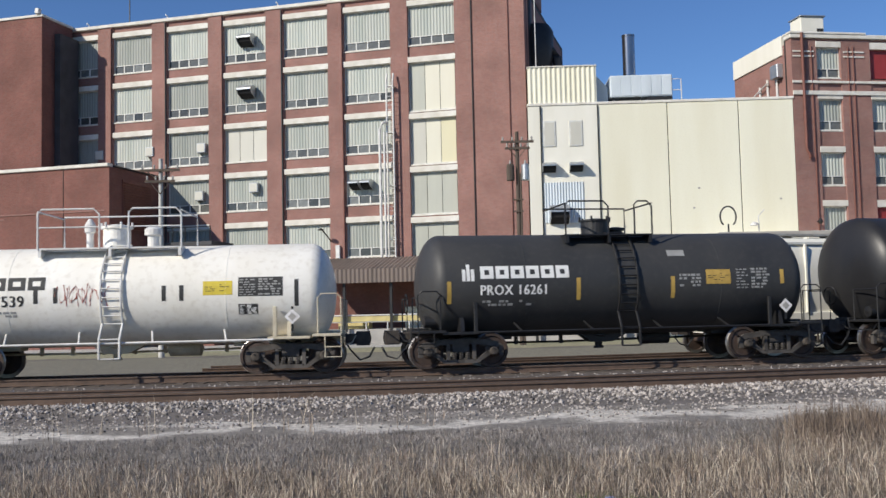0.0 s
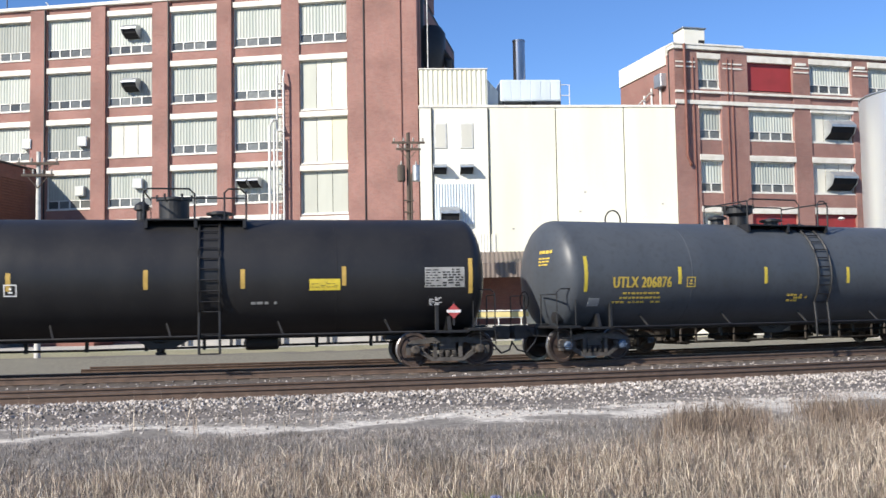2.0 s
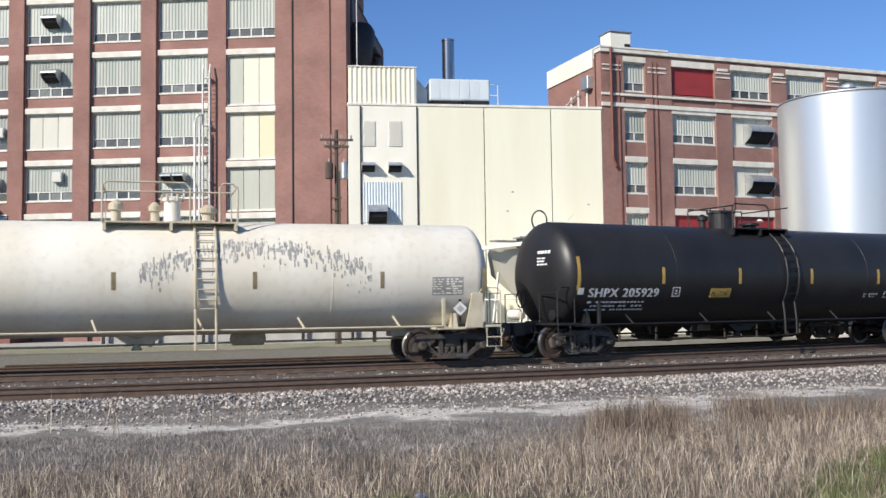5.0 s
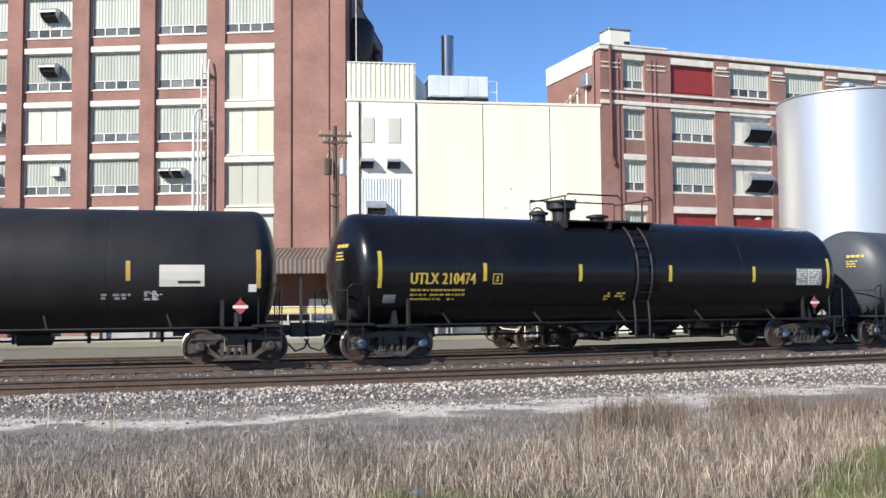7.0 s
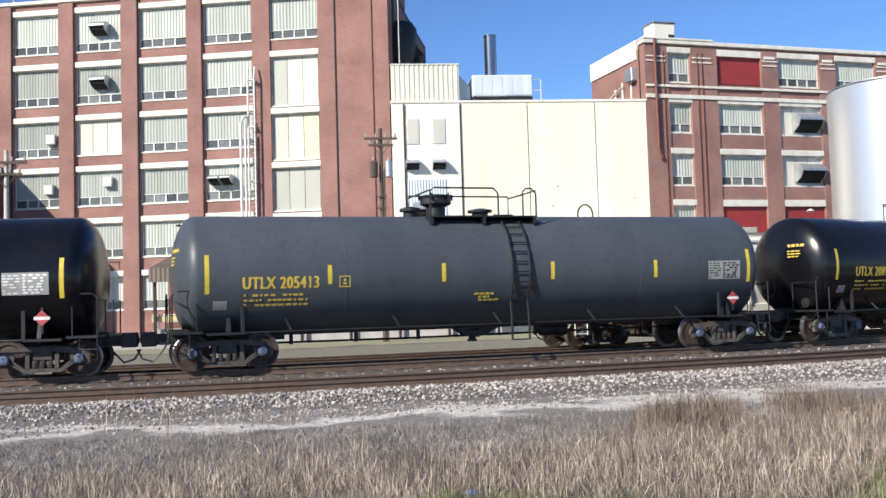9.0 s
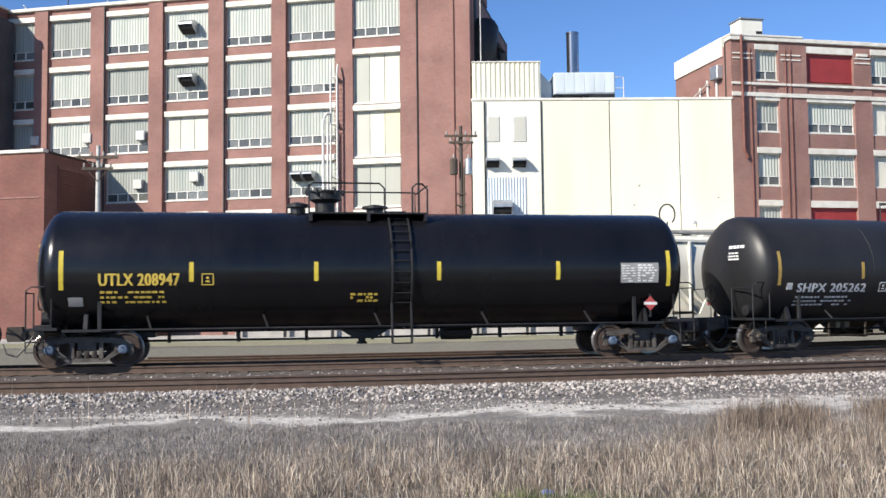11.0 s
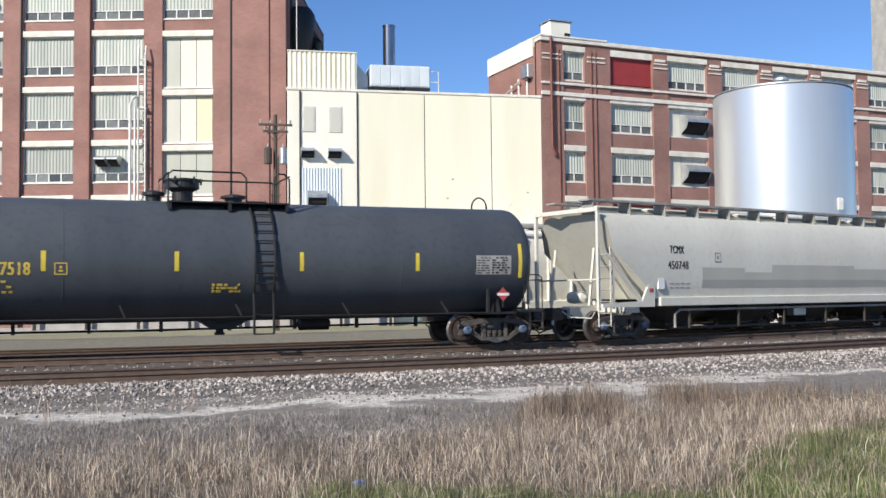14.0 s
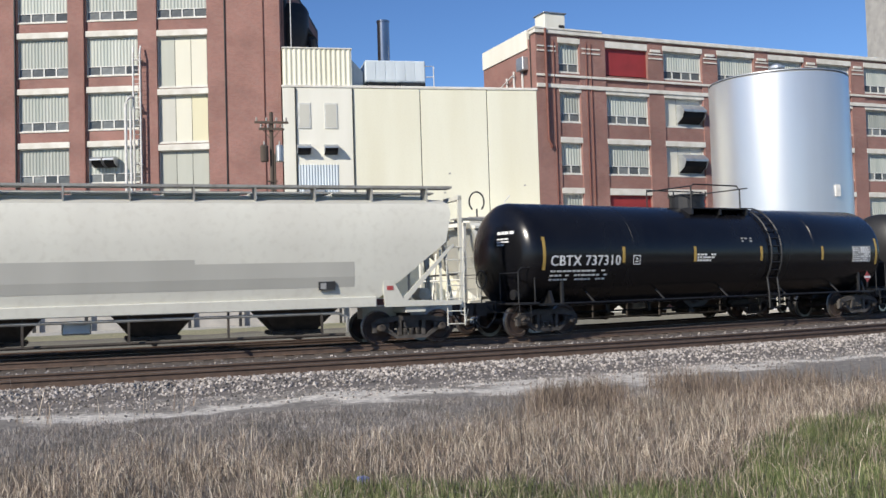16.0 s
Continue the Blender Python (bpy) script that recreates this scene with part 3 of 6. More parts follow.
    for i in range(18):
        part("slat", sl, BROWNP, lv, m=pose(0, 0, 8.3 + 0.2 * i))
    part("dark_door", boxm(0.0, 0.06, 1.0, 6.0, -0.5, 5.2), GLASS, a)
    # gantry between annex and factory wall, in the annex's shade
    g = thing("roof_railing", b.matrix_basis @ pose(-28.8, -3.0, 0), "black steel railing on a low flat roof", "railing")
    part("deck", boxm(0, 5.5, -0.5, 3.0, 7.0, 7.3), ROOF, g)
    part("wall", boxm(0.1, 5.4, 0.0, 2.95, -0.6, 7.0), BRICK_D, g)
    for k in range(6):
        part("baluster", tube(bmesh.new(), [(0.1 + 1.05 * k, -0.4, 7.3), (0.1 + 1.05 * k, -0.4, 8.4)], 0.04, 5), BLACKM, g)
    part("top_rail", tube(bmesh.new(), [(0.1, -0.4, 8.4), (5.4, -0.4, 8.4)], 0.04, 5), BLACKM, g)
    part("window_strip", boxm(1.2, 4.8, -0.03, 0.02, 3.2, 6.0), GLASS, g)
    return b


FACT = factory()


def loading_dock():
    """The roofed dock along the foot of the factory and the white house."""
    d = thing("loading_dock", pose(6.39, 70.9, 0, 0, 0, -9.0), "loading dock under a brown ribbed canopy roof", "loading dock")
    u0, u1 = -16.0, 7.5
    sh = ridged(u1 - u0, 0.95, 0.3, 0.04)
    part("fascia", sh, CANOPY, d, m=pose(u0, -5.2, 3.7))
    bm = ridged(u1 - u0, 4.9, 0.3, 0.05)
    part("canopy_roof", bm, CANOPY, d, m=pose(u0, -5.15, 4.64) @ pose(0, 0, 0, -78, 0, 0))
    part("platform", boxm(u0, u1, -4.4, -0.6, -0.6, 0.55, 0.02), CONC, d)
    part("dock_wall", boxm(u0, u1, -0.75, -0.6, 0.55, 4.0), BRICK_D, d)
    for k in range(8):
        u = u0 + 0.3 + k * (u1 - u0 - 0.6) / 7
        part("post", boxm(u - 0.09, u + 0.09, -4.9, -4.72, -0.6, 3.75), BLACKM, d)
    part("shutter", ridged(2.4, 1.5, 0.2, 0.03), CREAM, d, "cream roller shutter", pose(-9.0, -0.8, 0.55))
    part("shutter", ridged(2.4, 1.5, 0.2, 0.03), WHITEW, d, "white roller shutter", pose(-2.5, -0.8, 0.55))
    part("timber_pile", boxm(-13.2, -11.0, -3.6, -2.6, 0.55, 1.35, 0.02), YELLOW, d, "stacked cream boards on the dock")
    r = part("guard_rail", tube(bmesh.new(), [(u0, -4.5, 1.5), (u1, -4.5, 1.5)], 0.05), WHITEP, d, "cream painted guard rail")
    part("mid_rail", tube(bmesh.new(), [(u0, -4.5, 1.05), (u1, -4.5, 1.05)], 0.05), WHITEP, r)
    for k in range(16):
        part("stanchion", tube(bmesh.new(), [(u0 + 0.5 + 1.5 * k, -4.5, 0.55), (u0 + 0.5 + 1.5 * k, -4.5, 1.5)], 0.045, 5), WHITEP, r)
    part("edge_board", boxm(u0, u1, -4.58, -4.52, 1.08, 1.42), YELLOW, d, "yellow painted guard board along the dock")


loading_dock()


def white_house():
    b = thing("white_process_building", pose(6.45, 70.45, 0, 0, 0, -2.0), "cream panel-clad process building joining two brick blocks", "building")
    seams = [0.0, 0.92, 5.0, 9.94, 14.96, 18.85]
    for i in range(5):
        part("wall_panel", boxm(seams[i] + 0.035, seams[i + 1] - 0.035, 0.0, 0.3, -0.6, 16.15, 0.015), WHITEW if i < 2 else CREAM, b)
    part("core", boxm(0.02, 18.83, 0.08, 14, -0.6, 16.0), BLACKM, b)
    part("roof_edge", boxm(-0.02, 18.9, -0.06, 0.4, 16.15, 16.35, 0.03), STONE, b)
    for u0, u1 in ((1.08, 1.98), (2.94, 3.89)):
        w = part("window", boxm(u0, u1, -0.06, 0.01, 13.2, 15.05, 0.02), FRAME, b, "blanked window with a raised frame")
        part("pane", boxm(u0 + 0.12, u1 - 0.12, -0.075, -0.06, 13.32, 14.93), PANEL, w)
    for u in (0.95, 2.86):
        hood(b, u, 11.3, 0.98, 0.72, 0.0, 0.75)
    lv = part("ridged_panel", ridged(2.85, 2.9, 0.2, 0.05), CORRB, b, "pale blue ridged panel", pose(1.03, -0.02, 7.72))
    hood(b, 1.4, 7.6, 1.35, 1.35, -0.05, 0.9)
    w = part("window", boxm(1.5, 2.42, -0.06, 0.01, 5.1, 6.6, 0.02), FRAME, b)
    part("pane", boxm(1.6, 2.32, -0.07, -0.06, 5.2, 5.82), GLASS, w)
    part("pane", boxm(1.6, 2.32, -0.07, -0.06, 5.88, 6.5), GLASS, w)
    part("white_shutter", ridged(2.4, 2.6, 0.2, 0.03), WHITEW, b, "", pose(3.0, -0.05, 4.4))
    part("downpipe", tube(bmesh.new(), [(0.92, -0.08, 0), (0.92, -0.08, 16.1)], 0.05), BLACKM, b)
    part("downpipe", tube(bmesh.new(), [(5.0, -0.06, 0), (5.0, -0.06, 16.1)], 0.04), BLACKM, b)
    for u, z in ((11.9, 9.9), (11.5, 8.5), (17.6, 9.0), (6.6, 7.3)):
        part("patch_plate", boxm(u, u + 0.16, -0.02, 0.01, z, z + 0.12), CONC, b)
    # ribbed penthouse, air handler, stack and ducts on the roof
    p = part("penthouse", ridged(4.9, 2.62, 0.36, 0.06), CREAM, b, "ribbed cream sheet penthouse", pose(0.1, 0.15, 16.35))
    part("penthouse_core", boxm(0.0, 4.9, 0.05, 4, 0.0, 2.62), CREAM, p)
    part("penthouse_cap", boxm(-0.05, 4.95, -0.1, 4, 2.62, 2.72, 0.02), STONE, p)
    ah = part("air_handler", boxm(6.05, 10.5, 0.6, 3.6, 16.75, 18.35, 0.05), CORRB, b, "pale galvanised air handling unit on legs")
    for k in range(6):
        part("cover_panel", boxm(6.12 + 0.73 * k, 6.12 + 0.73 * k + 0.68, 0.57, 0.61, 16.85, 18.25, 0.01), CORRB, ah)
    for u in (6.2, 8.2, 10.2):
        part("leg", boxm(u, u + 0.12, 0.7, 0.82, 16.1, 16.78), BLACKM, ah)
    part("drain_tray", boxm(8.6, 10.4, 0.2, 0.6, 16.4, 16.65), BLACKM, ah)
    hr = part("roof_guard_rail", tube(bmesh.new(), [(10.5, 0.7, 18.0), (11.15, 0.7, 18.0), (11.15, 0.7, 16.3)], 0.04), WHITEP, ah)
    part("mid_rail", tube(bmesh.new(), [(10.5, 0.7, 17.2), (11.15, 0.7, 17.2)], 0.035), WHITEP, hr)
    part("chimney", lathe(bmesh.new(), [(0.47, 16.1), (0.47, 22.05), (0.5, 22.07), (0.5, 22.2), (0.43, 22.2), (0.43, 21.7)], 24, at=(8.0, 4.0, 0)), surface("polished_steel_stack", (0.35, 0.36, 0.38), (0.22, 0.23, 0.25), 2, 0.22, 0.95, 0.05, streak=True), b, "polished steel exhaust stack", smooth=True)
    part("roof_unit", prism(bmesh.new(), [(5.05, 16.3), (5.95, 16.3), (5.95, 17.6), (5.05, 18.6)], 1.2, 3.4), CORRB, b, "slant-topped pale blue duct box")
    part("roof_unit", boxm(5.3, 5.8, 2.2, 2.5, 16.2, 17.3), BLACKM, b)
    du = part("cyclone", lathe(bmesh.new(), [(0.55, 16.2), (0.6, 18.5), (1.15, 20.2), (1.2, 22.4), (0.9, 22.9), (0.3, 23.1)], 20, at=(1.1, 3.2, 0)), BLACKM, b, "dark dust cyclone on the roof", smooth=True)
    part("duct", tube(bmesh.new(), [(1.2, 3.0, 21.8), (1.9, 3.0, 21.2), (2.5, 3.0, 20.3), (2.65, 3.0, 19.0), (2.65, 3.0, 17)], 0.36, 12), BLACKM, du)
    part("duct", tube(bmesh.new(), [(0.2, 2.5, 19.2), (0.2, 2.5, 25.5)], 0.42, 12), BLACKM, du)
    part("mast", tube(bmesh.new(), [(0.75, 0.5, 16.3), (0.75, 0.5, 27.5)], 0.035, 5), WHITEP, b)
    # white shed with roller doors at its foot
    s = thing("white_shed", pose(21.0, 66.5, 0, 0, 0, 3.0), "low white steel shed with ribbed doors", "shed")
    part("wall", boxm(-2.2, 11, 0.1, 3.3, -0.6, 6.1, 0.02), WHITEW, s)
    part("fascia", boxm(-2.3, 11.1, -0.15, 0.35, 6.1, 6.5, 0.03), CONC, s)
    for k in range(5):
        part("door", ridged(2.3, 5.6, 0.3, 0.04), WHITEW, s, "", pose(-2.0 + 2.6 * k, 0.08, 0.0))
        part("jamb", boxm(0.34 + 2.6 * k, 0.5 + 2.6 * k, -0.02, 0.1, -0.5, 6.1), CONC, s)
    part("vent_hoop", tube(bmesh.new(), [(-2.0 + 0.55 - 0.55 * math.cos(a), 0.6, 7.6 + 0.7 * math.sin(a)) for a in np.linspace(-0.9, math.pi + 0.9, 16)], 0.06), BLACKM, s, "bent vent pipe")
    part("vent_leg", tube(bmesh.new(), [(-1.45, 0.6, 6.2), (-1.45, 0.6, 7.1)], 0.06), BLACKM, s)
    part("yard_lamp", tube(bmesh.new(), [(0.6, 0.5, 6.4), (0.6, 0.5, 7.6), (0.9, 0.2, 8.0)], 0.05), WHITEP, s)
    part("lamp_dome", lathe(bmesh.new(), [(0.3, 0.0), (0.26, 0.15), (0.1, 0.25)], 12, at=(0.3, 0.5, 6.95)), WHITEP, s)


white_house()


def right_block():
    b = thing("brick_block", pose(25.3, 69.8, 0, 0, 0, 9.0), "red brick block with white bands and green-grey sheeted windows", "building")
    cols = [(1.95, 1.85), (6.1, 3.9)] + [(11.5 + 5.3 * k, 3.75) for k in range(10)]
    rows = [(17.75, 20.35), (13.95, 16.6), (10.0, 12.75), (6.15, 8.9), (2.3, 5.0)]
    wall_with_bays(b, cols, rows, 0.0, 66.0, -0.6, 20.55, BRICK, pier=0.22)
    part("coping", boxm(-0.12, 66, -0.15, 0.8, 20.55, 20.85, 0.03), STONE, b)
    part("roof", boxm(0.4, 66, 0.95, 9, 19.9, 20.2), ROOF, b)
    part("side_wall", boxm(0.0, 0.4, 0.95, 9, -0.6, 20.3), BRICK, b)
    part("side_wall", boxm(65.6, 66, 0.95, 9, -0.6, 19.9), BRICK, b)
    part("rear_wall", boxm(0.4, 65.6, 8.6, 9, -0.6, 19.9), BRICK, b)
    part("white_parapet", boxm(-0.1, 0.3, 1.2, 9, 19.6, 21.05, 0.02), WHITEW, b, "white painted side parapet")
    part("pavilion_cap", boxm(-0.15, 5.75, -0.2, 0.95, 20.85, 21.0, 0.02), STONE, b)
    part("belt_course", boxm(0.0, 66, -0.1, 0.02, 16.45, 16.75, 0.02), STONE, b)
    part("string_course", boxm(0.0, 66, -0.09, 0.02, 17.3, 17.48, 0.02), STONE, b)
    for z in (19.2, 19.55):
        for k in range(12):
            u0 = [(0.1), (4.0)][k] if k < 2 else 10.1 + 5.3 * (k - 2)
            part("pier_band", boxm(u0, u0 + (1.6 if k < 2 else 1.3), -0.06, 0.02, z, z + 0.1), STONE, b)
    for k in range(11):
        part("pier_cap", boxm(10.35 + 5.3 * k - 0.1, 11.15 + 5.3 * k, -0.12, 0.02, 19.75, 19.95), STONE, b)
    for i, (c, w) in enumerate(cols):
        for j, (z0, z1) in enumerate(rows):
            if (i == 1 and j in (0, 3)) or (i == 2 and j == 3):
                o = part("red_panel", boxm(c, c + w, 0.25, 0.4, z0, z1 - 0.5), REDP, b, "window closed with a dark red panel")
                part("lintel", boxm(c - 0.05, c + w + 0.05, 0.02, 0.3, z1 - 0.5, z1), STONE, o)
                continue
            style = "panel" if (i == 2 and j in (1, 2)) else "ridged"
            window(b, c, z0, w, z1 - z0 - 0.43, 0.28, style)
    for j in (1, 2):
        hood(b, 12.75, rows[j][0] + 0.2, 2.2, 1.45, 0.25, 1.0)
    part("soil_pipe", tube(bmesh.new(), [(0.75, -0.2, 20.9), (0.78, -0.2, 12.5), (1.05, -0.2, 12.0), (1.05, -0.1, 11.9)], 0.1, 10), BROWNP, b, "brown painted soil pipe")
    for u in (1.5, 4.35, 4.75):
        part("downpipe", tube(bmesh.new(), [(u, -0.08, 0), (u, -0.05, 20)], 0.045), BROWNP, b)
    part("sign_lamp", lathe(bmesh.new(), [(0.1, 0), (0.22, 0.15), (0.05, 0.4)], 10, at=(1.4, -0.4, 7.2)), BLACKM, b)
    part("wall_lamp", lathe(bmesh.new(), [(0.15, 0), (0.3, 0.1), (0.1, 0.25)], 10, at=(13.4, -0.5, 7.9)), WHITEP, b)
    # pipes and boxes on the side wall
    for k, y in enumerate((2.0, 3.4, 4.6)):
        part("side_pipe", tube(bmesh.new(), [(-0.12, y, 16.2), (-0.12, y, 18.6 - 0.3 * k)], 0.09), WHITEP, b)
    part("meter_box", boxm(-0.5, 0.0, 1.2, 2.3, 18.0, 19.0, 0.04), GALV, b)
    part("handrail", tube(bmesh.new(), [(-0.3, 3.0, 18.0), (-0.3, 9.5, 16.4)], 0.05), WHITEP, b)
    v = part("roof_vent", boxm(3.1, 5.0, 4, 5.6, 20.2, 23.4, 0.05), WHITEW, b, "white sheet-metal roof vent")
    part("vent_top", boxm(3.0, 5.1, 3.9, 5.7, 23.4, 23.5, 0.02), GALV, v)
    part("vent_mouth", boxm(4.4, 4.9, 3.96, 4.0, 21.2, 22.5), DARK, v)
    # pale tower far behind
    t = thing("distant_tower", pose(76.7, 95, 0), "pale concrete tower behind the brick block", "building")
    part("wall", boxm(0, 14, 0, 4, -0.6, 42, 0.05), CONC, t)
    for i in range(5):
        for j in range(9):
            part("window", boxm(1 + 2.6 * i, 2.2 + 2.6 * i, -0.04, 0.02, 4 + 4.0 * j, 6 + 4.0 * j), PANEL, t)


right_block()


def silo():
    a, d = radians(33.15), 66.0
    s = thing("steel_silo", pose(d * math.sin(a), d * math.cos(a), 0), "tall silver clad storage tank with a low cone roof", "storage tank")
    part("shell", lathe(bmesh.new(), [(4.2, -0.6), (4.2, 13.75), (4.12, 13.85), (4.1, 13.86)], 96), SILO, s, smooth=True)
    part("roof", lathe(bmesh.new(), [(4.22, 13.86), (4.2, 13.92), (0.5, 14.45), (0.45, 14.45)], 64), GALV, s, smooth=True)
    part("vent_cap", lathe(bmesh.new(), [(0.3, 14.4), (0.3, 14.75), (0.5, 14.8), (0.5, 14.95), (0.1, 15.15)], 16), GALV, s)
    part("base_ring", lathe(bmesh.new(), [(4.3, -0.6), (4.3, -0.3), (4.2, -0.25)], 64), CONC, s)
    part("name_plate", boxm(0.9, 1.2, -4.2, -4.08, 6.3, 7.0), WHITEP, s)


silo()


def utility_pole(x, y, h, arms, mat, label, transformer=False):
    p = thing("utility_pole", pose(x, y, -0.5), label, "utility pole", "poles along the factory")
    part("pole", lathe(bmesh.new(), [(0.17, 0), (0.11, h)], 12), mat, p, smooth=True)
    for z, w in arms:
        c = part("crossarm", boxm(-w / 2, w / 2, -0.2, -0.1, z, z + 0.13), WOODP, p)
        for k in range(4):
            part("insulator", lathe(bmesh.new(), [(0.03, 0), (0.07, 0.06), (0.04, 0.12), (0.07, 0.16), (0.03, 0.24)], 8, at=(-w / 2 + 0.12 + k * (w - 0.24) / 3, -0.15, z + 0.13)), CONC, c)
        for k in (-1, 1):
            part("brace", tube(bmesh.new(), [(k * w * 0.32, -0.14, z), (0, -0.14, z - 0.6)], 0.025, 5), WOODP, c)
    if transformer:
        for dx in (-0.45, 0.45):
            t = part("transformer", lathe(bmesh.new(), [(0.22, h - 3.0), (0.24, h - 2.95), (0.24, h - 2.1), (0.18, h - 2.0)], 14, at=(dx, -0.15, 0)), GALV if dx > 0 else WOODP, p, "pole-mounted transformer can")
            part("bushing", lathe(bmesh.new(), [(0.04, h - 2.0), (0.07, h - 1.9), (0.03, h - 1.75)], 8, at=(dx, -0.15, 0)), CONC, t)
        part("conduit", tube(bmesh.new(), [(0.16, -0.12, 0), (0.16, -0.12, h - 2.6), (0.4, -0.15, h - 2.2)], 0.06), WOODP, p)
        for z in (h - 4.2, h - 4.9):
            part("guy_bracket", boxm(-0.3, 0.3, -0.2, -0.05, z, z + 0.08), WOODP, p)


PD = 55.0
utility_pole(PD * math.sin(radians(-15.7)), PD * math.cos(radians(-15.7)), 10.6, [(9.9, 2.1), (9.3, 1.6)], POLEW, "pale weathered utility pole with double crossarms")
utility_pole(60 * math.sin(radians(4.58)), 60 * math.cos(radians(4.58)), 12.9, [(12.2, 2.0), (11.8, 1.5)], WOODP, "dark wooden utility pole with transformers and crossarms", True)


# ---------------------------------------------------------------- rolling stock
TANKB = surface("black_tank_paint", (0.0145, 0.0145, 0.016), (0.022, 0.0215, 0.022), 0.9, 0.42, bump=0.05, bscale=6, streak=True, c3=(0.03, 0.028, 0.026), dirt=0.3, spec=0.35)
TANKF = surface("faded_black_tank_paint", (0.034, 0.035, 0.036), (0.045, 0.045, 0.045), 0.9, 0.5, bump=0.05, bscale=6, streak=True, c3=(0.065, 0.062, 0.058), dirt=0.35, spec=0.35)
WALKG = surface("weathered_walk_steel", (0.34, 0.34, 0.32), (0.22, 0.21, 0.19), 3.0, 0.6, 0.2, 0.1, 30)
TANKG = surface("satin_grey_tank_paint", (0.056, 0.064, 0.076), (0.07, 0.079, 0.091), 0.9, 0.42, bump=0.05, bscale=6, streak=True, c3=(0.035, 0.034, 0.034), dirt=0.3, spec=0.3)
TANKC = surface("gloss_black_tank_paint", (0.005, 0.005, 0.0065), (0.008, 0.008, 0.009), 0.9, 0.24, bump=0.03, bscale=6, streak=True, c3=(0.016, 0.015, 0.014), dirt=0.2, spec=0.4)
TANKW = surface("white_tank_paint", (0.84, 0.82, 0.76), (0.76, 0.73, 0.65), 0.8, 0.45, bump=0.05, bscale=6, streak=True, c3=(0.42, 0.36, 0.27), dirt=0.25)
TANKN = surface("stained_cream_tank_paint", (0.78, 0.75, 0.66), (0.68, 0.63, 0.52), 0.6, 0.5, bump=0.06, bscale=5, streak=True, c3=(0.5, 0.43, 0.32), dirt=0.25)
HOPM = surface("pale_grey_hopper_paint", (0.61, 0.6, 0.525), (0.55, 0.535, 0.47), 0.5, 0.55, bump=0.05, bscale=5, streak=True, c3=(0.4, 0.37, 0.31), dirt=0.25)
HOPP = surface("grey_repaint_patch", (0.43, 0.42, 0.375), (0.38, 0.37, 0.33), 0.6, 0.6, bump=0.05, streak=True)
TRUCKM = surface("dusty_cast_steel", (0.042, 0.035, 0.03), (0.075, 0.063, 0.053), 5, 0.8, 0.1, 0.4, 30)
SIDEM = surface("dusty_side_frame_steel", (0.055, 0.049, 0.044), (0.1, 0.09, 0.081), 5, 0.8, 0.1, 0.4, 30, rand=0.2)
WHEELM = surface("rusty_wheel_steel", (0.09, 0.06, 0.048), (0.05, 0.04, 0.036), 4, 0.65, 0.4, 0.2, 40)
TREAD = surface("bright_wheel_tread", (0.4, 0.38, 0.36), (0.28, 0.26, 0.25), 4, 0.35, 0.9, 0.1)
CAPB = surface("blue_bearing_cap", (0.09, 0.13, 0.2), (0.06, 0.085, 0.13), 8, 0.5)
LETW = surface("white_lettering", (0.78, 0.78, 0.76), (0.68, 0.68, 0.66), 3, 0.6, bump=0.0)
LETY = surface("yellow_lettering", (0.62, 0.45, 0.07), (0.5, 0.36, 0.06), 3, 0.6, bump=0.0)
LETK = surface("black_lettering", (0.03, 0.03, 0.03), None, 3, 0.6, bump=0.0)
LETG = surface("faded_grey_lettering", (0.32, 0.32, 0.31), (0.24, 0.24, 0.23), 3, 0.6, bump=0.0)
REFY = surface("yellow_reflector_tape", (0.66, 0.52, 0.05), (0.55, 0.42, 0.05), 6, 0.45, bump=0.0)
REFO = surface("amber_reflector_tape", (0.5, 0.33, 0.08), (0.4, 0.26, 0.06), 6, 0.45, bump=0.0)
REFD = surface("dirty_reflector_tape", (0.24, 0.19, 0.1), (0.18, 0.14, 0.08), 6, 0.6, bump=0.0)
PLAC = surface("placard_white", (0.75, 0.73, 0.72), None, 6, 0.5, bump=0.0)
PLACR = surface("placard_red", (0.42, 0.07, 0.07), None, 6, 0.5, bump=0.0)
CREAMS = surface("cream_underframe_paint", (0.55, 0.5, 0.38), (0.42, 0.36, 0.26), 2, 0.7, c3=(0.2, 0.16, 0.12), dirt=0.4)
GRAFF = surface("red_spray_paint", (0.5, 0.16, 0.12), None, 3, 0.6, bump=0.0)

SHARED = {}


def shared(key, make):
    if key not in SHARED:
        SHARED[key] = put(make(), key.split("/")[0])
    return SHARED[key]


WHEELS = []
WR = 0.457


def wheelset_mesh():
    bm = bmesh.new()
    for s in (-1, 1):
        y = s * 0.75
        prof = [(0.09, s * 0.07), (0.15, s * 0.075), (0.17, s * 0.045), (0.36, s * 0.03), (0.385, s * 0.065), (WR, s * 0.065), (WR + 0.004, -s * 0.04), (WR + 0.028, -s * 0.052), (WR + 0.028, -s * 0.075), (0.385, -s * 0.07), (0.36, -s * 0.04), (0.12, -s * 0.05)]
        lathe(bm, prof, 28, "y", (0, y, 0))
    lathe(bm, [(0.085, -1.0), (0.085, 1.0)], 12, "y")
    return bm


